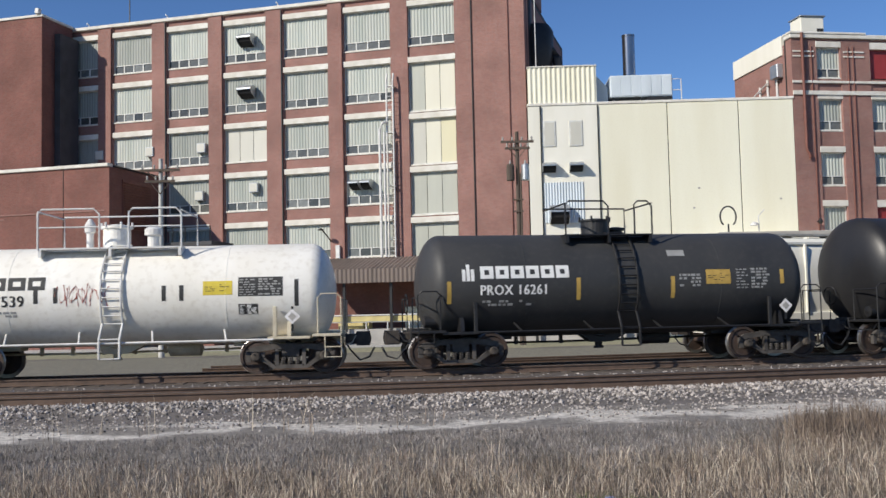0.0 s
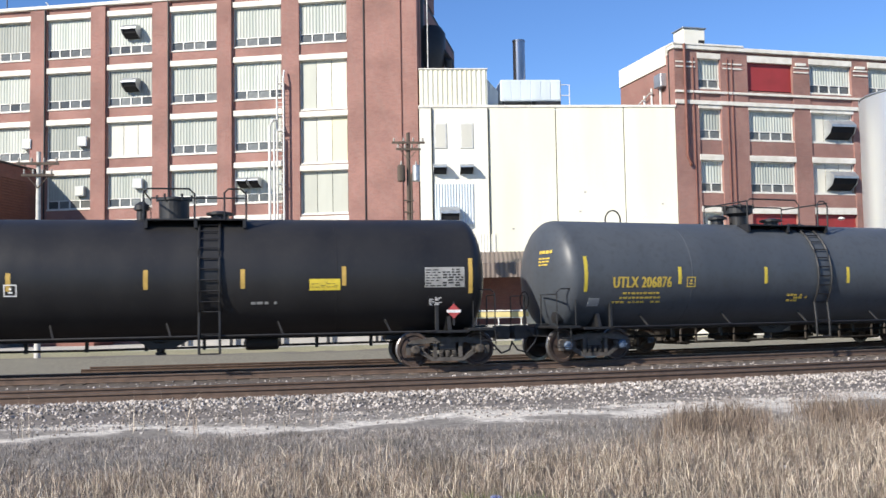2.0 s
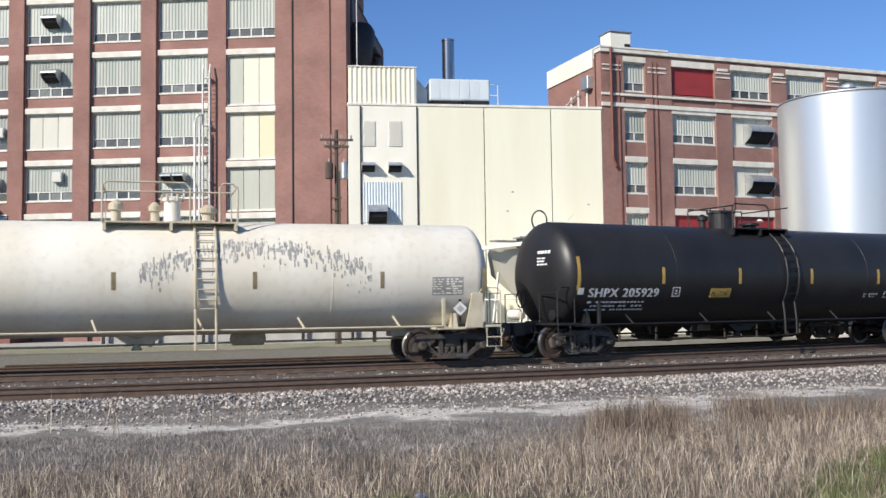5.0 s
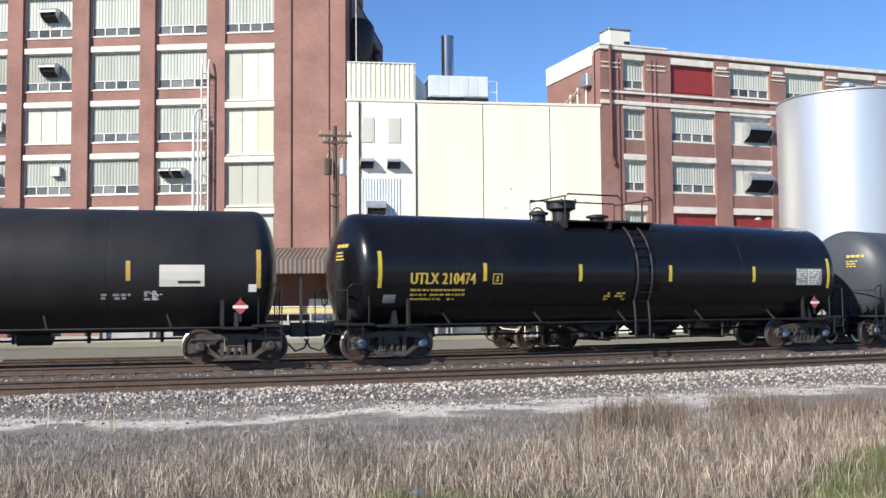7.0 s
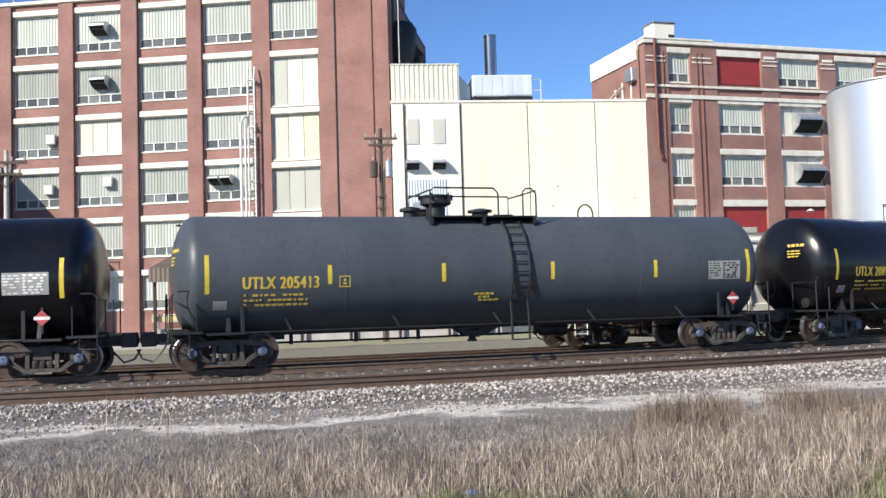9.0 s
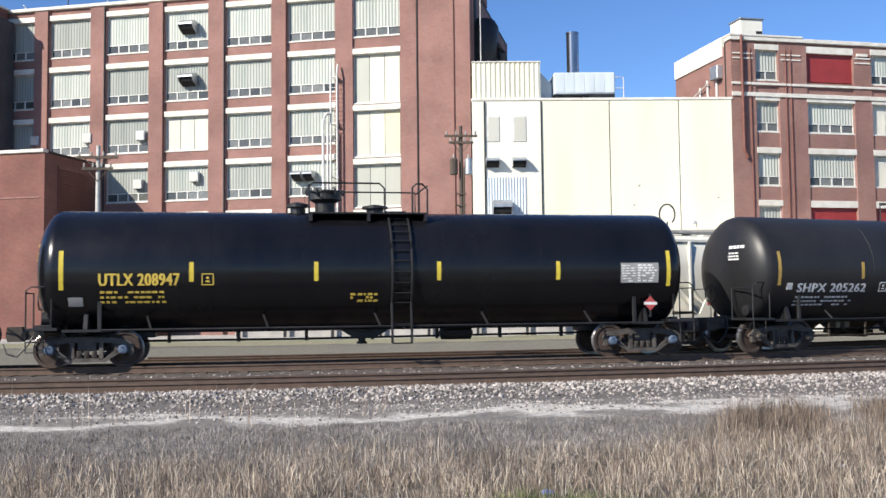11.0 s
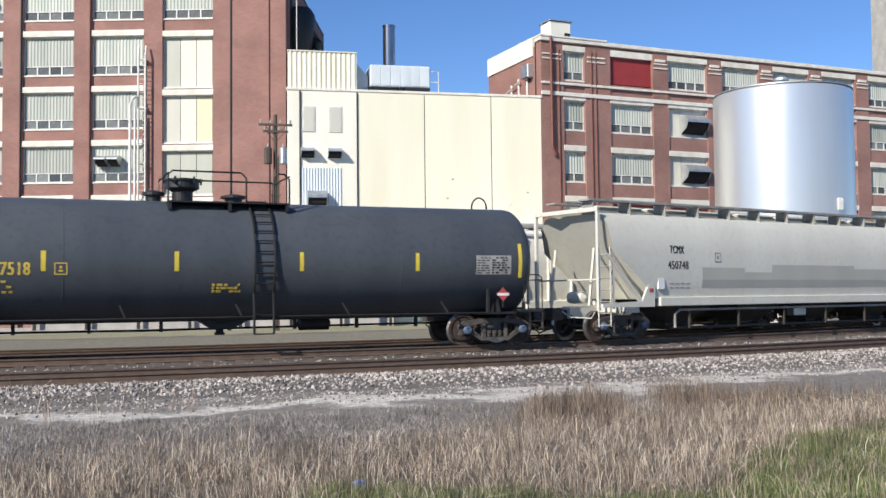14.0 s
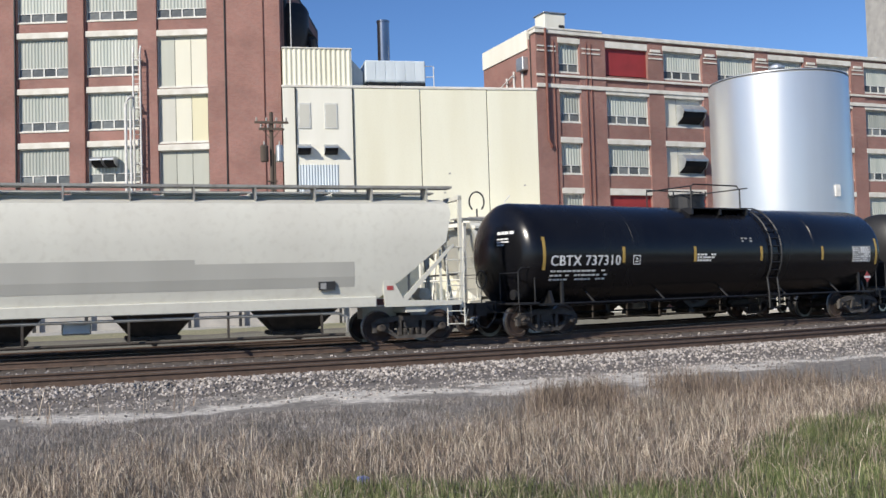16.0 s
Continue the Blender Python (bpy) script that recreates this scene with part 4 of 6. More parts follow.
def cap_mesh():
    bm = bmesh.new()
    lathe(bm, [(0.13, 0.0), (0.13, -0.16), (0.1, -0.2), (0.04, -0.21)], 14, "y", (0, -0.98, 0))
    for k in range(3):
        a = 2 * math.pi * k / 3
        lathe(bm, [(0.018, -0.02), (0.018, 0.03)], 6, "y", (0.08 * math.cos(a), -1.2, 0.08 * math.sin(a)))
    return bm


def side_frame():
    """The cast side of a truck: arched top, two jaws, a spring opening, and its springs."""
    bm = bmesh.new()
    top = [(-1.15, 0.58), (-1.0, 0.7), (-0.45, 0.78), (0.45, 0.78), (1.0, 0.7), (1.15, 0.58), (1.05, 0.55), (0.4, 0.64), (-0.4, 0.64), (-1.05, 0.55)]
    for y0, y1 in ((-1.1, -0.98), (0.98, 1.1)):
        prism(bm, top, y0, y1)
        prism(bm, [(-0.45, 0.14), (0.45, 0.14), (0.45, 0.24), (-0.45, 0.24)], y0, y1)
        for s in (-1, 1):
            prism(bm, [(s * 0.45, 0.14), (s * 1.0, 0.5), (s * 0.9, 0.6), (s * 0.45, 0.26)], y0, y1)
            prism(bm, [(s * 0.3, 0.2), (s * 0.4, 0.2), (s * 0.4, 0.68), (s * 0.3, 0.68)], y0, y1)
            prism(bm, [(s * 1.02, 0.32), (s * 1.14, 0.32), (s * 1.15, 0.6), (s * 1.02, 0.6)], y0, y1)
            prism(bm, [(s * 0.68, 0.36), (s * 0.76, 0.34), (s * 0.78, 0.56), (s * 0.66, 0.56)], y0, y1)
    box(bm, -0.24, 0.24, -1.05, 1.05, 0.42, 0.72, 0.03)
    box(bm, -0.2, 0.2, -0.4, 0.4, 0.72, 0.84)
    for s in (-1, 1):
        box(bm, s * 0.42 - 0.03, s * 0.42 + 0.03, -0.95, 0.95, 0.3, 0.38)
    return bm


def spring_mesh():
    bm = bmesh.new()
    pts = [(0.06 * math.cos(a), 0.06 * math.sin(a), 0.24 + 0.18 * a / (2 * math.pi * 4)) for a in np.linspace(0, 2 * math.pi * 4, 29)]
    return tube(bm, pts, 0.017, 5)


def truck(car, x, blue=True):
    t = part("truck", shared("truck", side_frame), SIDEM, car, m=pose(x, 0, 0))
    for k in (-0.18, 0.0, 0.18):
        part("spring", shared("spring", spring_mesh), SIDEM, t, m=pose(k, -1.04, 0))
    for dx in (-0.89, 0.89):
        w = part("wheelset", shared("wheelset", wheelset_mesh), WHEELM, t, m=pose(dx, 0, WR))
        if not SHARED["wheelset"].materials[1:]:
            me = SHARED["wheelset"]
            me.materials.append(TREAD)
            for p in me.polygons:
                c = p.center
                if abs(math.hypot(c.x, c.z) - WR) < 0.03:
                    p.material_index = 1
        WHEELS.append((w, dx))
        part("bearing_cap", shared("bearing_cap/%d" % blue, cap_mesh), CAPB if blue else TRUCKM, t, m=pose(dx, 0, WR))
        part("brake_shoe", boxm(dx * 0.42 - 0.05, dx * 0.42 + 0.05, -0.85, 0.85, 0.42, 0.55), TRUCKM, t)
    return t


def wrapped(name, car, text, x, z, h, mat, rad, zc, width=None, bold=0.0, y=None):
    """Painted letters that follow the tank's curve, or lie flat on a side at y. z: their foot."""
    cu = bpy.data.curves.new(name, "FONT")
    cu.body, cu.size, cu.space_character = text, h / 0.7, 1.1
    cu.resolution_u = 3
    tmp = bpy.data.objects.new(name, cu)
    scene.collection.objects.link(tmp)
    bpy.context.view_layer.update()
    me = bpy.data.meshes.new_from_object(tmp.evaluated_get(bpy.context.evaluated_depsgraph_get()))
    bpy.data.objects.remove(tmp)
    bpy.data.curves.remove(cu)
    xs = [v.co.x for v in me.vertices]
    k = width / (max(xs) - min(xs)) if width else 1.0
    flat = [(v.co.x, v.co.y) for v in me.vertices]
    polys = [tuple(q.vertices) for q in me.polygons]
    bpy.data.meshes.remove(me)
    x0, vs, fs = min(xs), [], []
    # three strokes side by side make the bold painted weight
    for j, (sx, sy) in enumerate(((-bold, 0.0), (0.0, bold * 0.4), (bold, 0.0))):
        lift = 0.005 + 0.0015 * j
        base = len(vs)
        for px, py in flat:
            hz, lx = z + py + sy, x + (px - x0) * k + sx
            a = (hz - zc) / rad
            vs.append((lx, -(rad + lift) * math.cos(a), zc + (rad + lift) * math.sin(a)) if y is None else (lx, y - 0.0015 * j, hz))
        fs += [tuple(base + i for i in q) for q in polys]
    me = bpy.data.meshes.new(name)
    me.from_pydata(vs, [], fs)
    return part(name, me, mat, car, kind="stuff")


def decal(bm, x0, x1, z0, z1, rad, zc, lift=0.006, n=3):
    """A thin curved plate on the tank's camera side."""
    ring = []
    for i in range(n + 1):
        a = (z0 + (z1 - z0) * i / n - zc) / rad
        ring.append([bm.verts.new((x, -(rad + d) * math.cos(a), zc + (rad + d) * math.sin(a))) for x, d in ((x0, lift), (x1, lift), (x1, -0.004), (x0, -0.004))])
    for i in range(n):
        for k in range(4):
            bm.faces.new((ring[i][k], ring[i][(k + 1) % 4], ring[i + 1][(k + 1) % 4], ring[i + 1][k]))
    bm.faces.new(ring[0][::-1])
    bm.faces.new(ring[-1])
    return bm


def bars(bm, x, z, w, rows, h, rad, zc, seed, fill=0.75, gap=1.6, lift=0.008):
    """Lines of small unreadable lettering as plain bars."""
    rng = random.Random(seed)
    for r in range(rows):
        px = x
        zz = z - r * h * gap
        while px < x + w:
            ln = rng.uniform(0.05, 0.15)
            if px + ln > x + w:
                break
            if rng.random() < fill:
                decal(bm, px, px + ln, zz, zz + h, rad, zc, lift, 1)
            px += ln + rng.uniform(0.025, 0.06)
    return bm


def data_panel(car, x, z, w, h, rad, zc, base, ink, seed=1):
    p = part("data_panel", decal(bmesh.new(), x, x + w, z, z + h, rad, zc, 0.005), base, car, "stencilled data panel with ruled boxes")
    bm = bmesh.new()
    for i in range(7):
        zz = z + h * (0.06 + 0.13 * i)
        bars(bm, x + 0.03, zz, w * 0.38, 1, h * 0.05, rad, zc, seed + i, 0.9, lift=0.009)
        bars(bm, x + w * 0.45, zz, w * 0.52, 1, h * 0.08, rad, zc, seed + 20 + i, 0.85, lift=0.009)
    part("data_grid", bm, ink, p, kind="stuff")
    return p


def placard(car, x, y, z, s=0.27, red=True):
    bm = bmesh.new()
    prism(bm, [(x - s, z), (x, z - s), (x + s, z), (x, z + s)], y - 0.01, y)
    p = part("placard", bm, PLACR if red else PLAC, car, "red and white diamond placard" if red else "white diamond placard")
    bm = bmesh.new()
    k = s * 0.55
    prism(bm, [(x - s * 0.95, z - k * 0.35), (x + s * 0.95, z - k * 0.35), (x + s * 0.95, z + k * 0.35), (x - s * 0.95, z + k * 0.35)] if red else [(x - k, z), (x, z - k), (x + k, z), (x, z + k)], y - 0.016, y - 0.011)
    part("placard_band", bm, PLAC if red else CONC, p)
    part("holder", boxm(x - 0.03, x + 0.03, y, y + 0.03, z - s * 1.9, z + s * 1.3), BLACKM, p)


def coupler(car, x, s, mat):
    """Stub sill end, draft gear, knuckle and hose, at end x pointing along s."""
    c = part("coupler", boxm(min(x - s * 0.1, x + s * 0.42), max(x - s * 0.1, x + s * 0.42), -0.15, 0.15, 0.7, 0.98, 0.03), TRUCKM, car)
    part("knuckle", prism(bmesh.new(), [(x + s * 0.3, 0.66), (x + s * 0.66, 0.66), (x + s * 0.7, 0.84), (x + s * 0.66, 1.04), (x + s * 0.3, 1.04)], -0.24, 0.18), TRUCKM, c)
    pts = [(x, -0.35, 0.8), (x + s * 0.15, -0.38, 0.55), (x + s * 0.4, -0.38, 0.28), (x + s * 0.65, -0.32, 0.36), (x + s * 0.78, -0.2, 0.6)]
    part("brake_hose", tube(bmesh.new(), pts, 0.028, 6), BLACKM, c)
    part("cut_lever", tube(bmesh.new(), [(x + s * 0.05, -1.45, 0.9), (x + s * 0.05, -1.3, 0.72), (x + s * 0.2, -0.5, 0.75), (x + s * 0.3, -0.2, 0.95)], 0.018, 5), mat, c)


def tank_car(label, cfg):
    """A tank car: shell, bolsters, end platforms, ladder, top works, side rail, trucks."""
    L, rad, zc, mat = cfg["L"], cfg["r"], cfg["zc"], cfg["mat"]
    und = cfg.get("under", BLACKM)
    car = thing("tank_car", pose(0, 0, 0), label, "tank car", "cars of the train")
    half = cfg["tank"] / 2
    head = cfg.get("head", 0.62)
    prof = [(0.02, -half)]
    for i in range(1, 9):
        a = i / 8 * math.pi / 2
        prof.append((rad * math.sin(a), -half + head * (1 - math.cos(a))))
    seams = cfg.get("seams", [-0.25, 0.25])
    for f in seams:
        x = f * half * 2
        prof += [(rad, x - 0.015), (rad + 0.005, x - 0.012), (rad + 0.005, x + 0.012), (rad, x + 0.015)]
    for i in range(8, 0, -1):
        a = i / 8 * math.pi / 2
        prof.append((rad * math.sin(a), half - head * (1 - math.cos(a))))
    prof.append((0.02, half))
    bm = lathe(bmesh.new(), prof, 64, "x")
    bmesh.ops.translate(bm, verts=bm.verts[:], vec=(0, 0, zc))
    part("tank", bm, mat, car, smooth=True)
    tx = cfg["truck"]
    zb = zc - rad
    for s in (-1, 1):
        sill = boxm(min(s * (tx - 1.6), s * (L / 2 - 0.72)), max(s * (tx - 1.6), s * (L / 2 - 0.72)), -0.28, 0.28, 0.72, 1.08, 0.02)
        part("stub_sill", sill, und, car)
        bo = bmesh.new()
        for y in (-1, 1):
            a = [(y * 0.3, 0.78), (y * 1.38, 0.88), (y * 1.38, 1.0), (y * 1.25, 1.35), (y * 1.05, zc - math.sqrt(max(rad ** 2 - 1.05 ** 2, 0.05)) + 0.1), (y * 0.3, zb + 0.12)]
            f0 = [bo.verts.new((s * tx - 0.05, p, q)) for p, q in a]
            f1 = [bo.verts.new((s * tx + 0.05, p, q)) for p, q in a]
            bo.faces.new(f0)
            bo.faces.new(f1[::-1])
            for i in range(len(a)):
                bo.faces.new((f0[i], f1[i], f1[(i + 1) % len(a)], f0[(i + 1) % len(a)]))
        bmesh.ops.recalc_face_normals(bo, faces=bo.faces[:])
        box(bo, s * tx - 0.55, s * tx + 0.55, -1.42, 1.42, 0.9, 0.97, 0.01)
        part("bolster", bo, und, car)
        xe = s * (L / 2 - 0.75)
        pl = part("end_platform", boxm(min(xe, xe - s * 0.75), max(xe, xe - s * 0.75), -1.45, 1.45, 0.95, 1.02, 0.01), und, car)
        rail = bmesh.new()
        tube(rail, [(xe, -1.42, 1.0), (xe, -1.42, 1.95), (xe - s * 0.12, -1.42, 2.05), (xe - s * 0.5, -1.42, 2.05), (xe - s * 0.6, -1.42, 1.95), (xe - s * 0.6, -1.42, 1.0)], 0.02, 6)
        part("end_railing", rail, und, pl)
        part("end_railing", tube(bmesh.new(), [(xe, -1.42, 1.9), (xe, -0.5, 1.9), (xe, -0.5, 1.0)], 0.02, 6), und, pl)
        part("end_railing", tube(bmesh.new(), [(xe, 1.42, 1.0), (xe, 1.42, 1.9), (xe, 0.5, 1.9), (xe, 0.5, 1.0)], 0.02, 6), und, pl)
        st = bmesh.new()
        tube(st, [(xe, -1.44, 0.95), (xe, -1.44, 0.42), (xe - s * 0.42, -1.44, 0.42), (xe - s * 0.42, -1.44, 0.95)], 0.02, 6)
        tube(st, [(xe, -1.44, 0.68), (xe - s * 0.42, -1.44, 0.68)], 0.02, 6)
        part("sill_step", st, und, pl)
        part("post", boxm(s * (tx - 0.35) - 0.05, s * (tx - 0.35) + 0.05, -1.42, -1.34, 0.95, 1.75, 0.01), und, car)
        coupler(car, s * (L / 2 - 0.72), s, und)
        truck(car, s * tx, cfg.get("blue", True))
        if s > 0:
            placard(car, tx + 0.1, -1.46, 1.48, 0.2, cfg.get("redp", True))
    # brake gear on the end and below
    part("brake_cylinder", lathe(bmesh.new(), [(0.02, -0.35), (0.16, -0.33), (0.16, 0.2), (0.08, 0.3), (0.02, 0.3)], 14, "x", (-L / 2 + 1.35, -0.75, 1.25)), und, car)
    part("brake_wheel", tube(bmesh.new(), [(-L / 2 + 0.72, 0.45 + 0.27 * math.cos(a), 1.75 + 0.27 * math.sin(a)) for a in np.linspace(0, 2 * math.pi, 17)[:-1]], 0.02, 5, True), und, car)
    part("air_tank", lathe(bmesh.new(), [(0.02, -0.5), (0.2, -0.42), (0.2, 0.42), (0.02, 0.5)], 14, "x", (tx * 0.32, 0.35, zb - 0.12)), und, car)
    part("outlet_valve", lathe(bmesh.new(), [(0.28, zb + 0.1), (0.3, zb - 0.02), (0.12, zb - 0.12), (0.1, zb - 0.3), (0.14, zb - 0.32), (0.14, zb - 0.38)], 14, at=(-0.35, 0, 0)), und, car)
    part("outlet_skid", prism(bmesh.new(), [(-1.0, zb + 0.06), (-0.6, zb - 0.2), (0.0, zb - 0.2), (0.5, zb + 0.06)], -0.22, 0.22), und, car)
    # side rail with struts
    zr, yr = cfg.get("zr", 0.95), -1.42
    sr = part("side_rail", tube(bmesh.new(), [(-tx + 0.4, yr, zr), (tx - 0.4, yr, zr)], 0.032, 6), cfg.get("railmat", und), car)
    n = cfg.get("struts", 5)
    for i in range(n):
        x = (-tx + 1.6) + (2 * tx - 3.2) * i / (n - 1)
        zt = zc - rad * 0.72
        yt = -math.sqrt(rad ** 2 - (zc - zt) ** 2) + 0.02
        part("strut", tube(bmesh.new(), [(x, yr, zr), (x - 0.12, yt - 0.04, zt), (x - 0.12, yt, zt + 0.12)], 0.03, 5), cfg.get("railmat", und), sr)
    hang = cfg.get("hang", 7)
    for i in range(hang):
        x = (-tx + 1.9) + (2 * tx - 3.8) * i / max(hang - 1, 1)
        part("pipe_hanger", boxm(x - 0.045, x + 0.045, 0.4, 0.5, 0.55, zb + 0.25), und, sr)
    part("brake_pipe", tube(bmesh.new(), [(-tx, 0.45, 0.62), (-tx * 0.3, 0.45, 0.6), (tx, 0.45, 0.66)], 0.035, 6), und, sr)
    # ladder over the side
    lx, lw, lm = cfg.get("lad", 0.25), 0.52, cfg.get("ladmat", und)
    ld = bmesh.new()
    arc = [(-(rad + 0.065) * math.cos(a), zc + (rad + 0.065) * math.sin(a)) for a in np.linspace(-0.55, 1.32, 12)]
    path = [(-1.5, 0.5), (-1.5, 1.0)] + [(min(y, -0.2), z) for y, z in arc]
    for x in (lx, lx + lw):
        tube(ld, [(x, y, z) for y, z in path], 0.034, 6)
    lad = part("ladder", ld, lm, car, cfg.get("ladlabel", ""))
    for i in range(14):
        f = i / 13 * (len(path) - 1)
        k = min(int(f), len(path) - 2)
        y, z = [path[k][q] + (path[k + 1][q] - path[k][q]) * (f - k) for q in (0, 1)]
        part("rung", tube(bmesh.new(), [(lx, y, z), (lx + lw, y, z)], 0.018, 5), lm, lad)
    # top platform, railings, manway and valves
    zt = zc + rad
    p0, p1 = cfg.get("plat", (-1.9, 1.35))
    pm = cfg.get("topmat", und)
    tp = bmesh.new()
    for y0 in (-1.05, 0.55):
        box(tp, p0, p1, y0, y0 + 0.5, zt - 0.1, zt - 0.06)
    for x in (p0 + 0.05, (p0 + p1) / 2, p1 - 0.05):
        box(tp, x - 0.04, x + 0.04, -1.05, 1.05, zt - 0.3, zt - 0.1)
    top = part("top_platform", tp, pm, car)
    hr = cfg.get("railh", 0.72)
    ra = bmesh.new()
    lad_l, lad_r = lx - 0.12, lx + lw + 0.12
    for a, c in ((p0, min(lad_l, p1 - 0.4)), (max(lad_r, p0 + 0.4), p1)):
        if c - a > 0.3:
            tube(ra, [(a, -1.05, zt - 0.1), (a, -1.05, zt + hr - 0.1), (a + 0.1, -1.05, zt + hr), (c - 0.14, -1.05, zt + hr), (c, -1.05, zt + hr - 0.14), (c, -1.05, zt - 0.1)], 0.026, 6)
            tube(ra, [(a, -1.05, zt + hr * 0.5), (c, -1.05, zt + hr * 0.5)], 0.02, 5) if cfg.get("mid") else None
    tube(ra, [(p0, 1.05, zt - 0.1), (p0, 1.05, zt + hr), (p1, 1.05, zt + hr), (p1, 1.05, zt - 0.1)], 0.026, 6)
    for x in (p0, p1):
        tube(ra, [(x, -1.05, zt + hr - 0.06), (x, 1.05, zt + hr - 0.06)], 0.024, 5)
    part("top_railing", ra, pm, top)
    mx, mr = cfg.get("man", (-1.35, 0.46))
    mh = cfg.get("manh", 0.55)
    mw = part("manway", lathe(bmesh.new(), [(mr * 0.6, zt - 0.15), (mr * 0.62, zt + mh * 0.45), (mr * 0.85, zt + mh * 0.55), (mr, zt + mh * 0.6), (mr, zt + mh * 0.92), (mr + 0.05, zt + mh * 0.93), (mr + 0.05, zt + mh), (mr * 0.5, zt + mh + 0.04)] if cfg.get("funnel", True) else [(mr, zt - 0.15), (mr, zt + mh * 0.8), (mr + 0.04, zt + mh * 0.82), (mr + 0.04, zt + mh * 0.92), (mr * 0.5, zt + mh)], 24, at=(mx, 0, 0)), cfg.get("manmat", pm), car, "drum-shaped manway and valve housing")
    for k in range(6):
        a = 2 * math.pi * k / 6
        part("clamp_bolt", lathe(bmesh.new(), [(0.03, zt + mh * 0.8), (0.03, zt + mh + 0.05)], 6, at=(mx + (mr + 0.05) * math.cos(a), (mr + 0.05) * math.sin(a), 0)), pm, mw)
    for vx, vr, vh in cfg.get("valves", [(0.3, 0.24, 0.22), (-0.6, 0.09, 0.3)]):
        part("relief_valve", lathe(bmesh.new(), [(vr * 0.8, zt - 0.1), (vr * 0.8, zt + vh * 0.5), (vr * 1.2, zt + vh * 0.55), (vr * 1.2, zt + vh * 0.8), (vr * 0.4, zt + vh)], 14, at=(vx, 0.1, 0)), pm, car)
    # markings
    tape = cfg.get("tape", REFY)
    for x, z0, z1 in cfg.get("stripes", []):
        part("reflector_stripe", decal(bmesh.new(), x - 0.055, x + 0.055, z0, z1, rad, zc, 0.005, 4), tape, car)
    return car


def big(mat, **k):
    """The usual long car of this train."""
    d = dict(L=19.2, tank=17.65, r=1.62, zc=2.45, mat=mat, truck=7.55, stripes=[(-8.0, 1.95, 2.95), (-4.85, 2.15, 2.65), (-1.7, 2.15, 2.65), (1.55, 2.15, 2.65), (4.85, 2.15, 2.65), (8.05, 1.95, 2.95)])
    d.update(k)
    return d


def mark(car, c, num, mat, x=-7.1, z=2.03, h=0.36, w=2.1, logo=True, sub=True, seed=1, bold=0.006, gap=0.55):
    r, zc = c["r"], c["zc"]
    wrapped("car_number", car, num, x, z, h, mat, r, zc, w, bold)
    if sub:
        part("small_lettering", bars(bmesh.new(), x + 0.02, z - 0.2, w * 0.85, 3, 0.055, r, zc, seed, 0.8, 2.5), mat, car, "lines of small stencilled lettering", kind="stuff")
    if logo:
        bx = x + w + gap
        bm = bmesh.new()
        for a in ((bx, bx + 0.3, z, z + 0.025), (bx, bx + 0.3, z + 0.275, z + 0.3), (bx, bx + 0.025, z, z + 0.3), (bx + 0.275, bx + 0.3, z, z + 0.3), (bx + 0.1, bx + 0.2, z + 0.08, z + 0.12), (bx + 0.12, bx + 0.18, z + 0.16, z + 0.22)):
            decal(bm, *a, r, zc, 0.007, 1)
        part("stencil_box", bm, mat, car)


def wordmark_blocks(car, x, z, h, w, mat, r, zc):
    """A wordmark shown as plain blocks."""
    bm = bmesh.new()
    n = 6
    for i in range(n):
        x0 = x + i * w / n
        x1 = x0 + w / n * 0.86
        t = h * 0.3
        decal(bm, x0, x1, z, z + t, r, zc, 0.007, 2)
        decal(bm, x0, x1, z + h - t, z + h, r, zc, 0.007, 2)
        decal(bm, x0, x0 + t * 1.1, z + t, z + h - t, r, zc, 0.007, 1)
        decal(bm, x1 - t * 1.1, x1, z + t, z + h - t, r, zc, 0.007, 1)
    part("wordmark", bm, mat, car, "wordmark painted as plain blocks", kind="stuff")


TRAIN = []                                 # cars with the place of their middle along the track at the start
V = 12.43                                  # metres per second, towards the left
GAPS = [-2.7, 10.7, 23.88, 42.38, 61.65, 82.02, 100.83, 119.95, 139.21, 158.7, 177.9, 197.24, 219.79]


def add(car, i):
    TRAIN.append((car, (GAPS[i] + GAPS[i + 1]) / 2))


def yellow_label(car, x, z, w, h, r, zc, mat=None):
    p = part("warning_label", decal(bmesh.new(), x, x + w, z, z + h, r, zc, 0.006), mat or REFY, car, "yellow warning label")
    part("label_lines", bars(bmesh.new(), x + 0.05, z + h * 0.7, w - 0.1, 4, h * 0.045, r, zc, 5, 0.6, 3.2, 0.009), LETK, p)


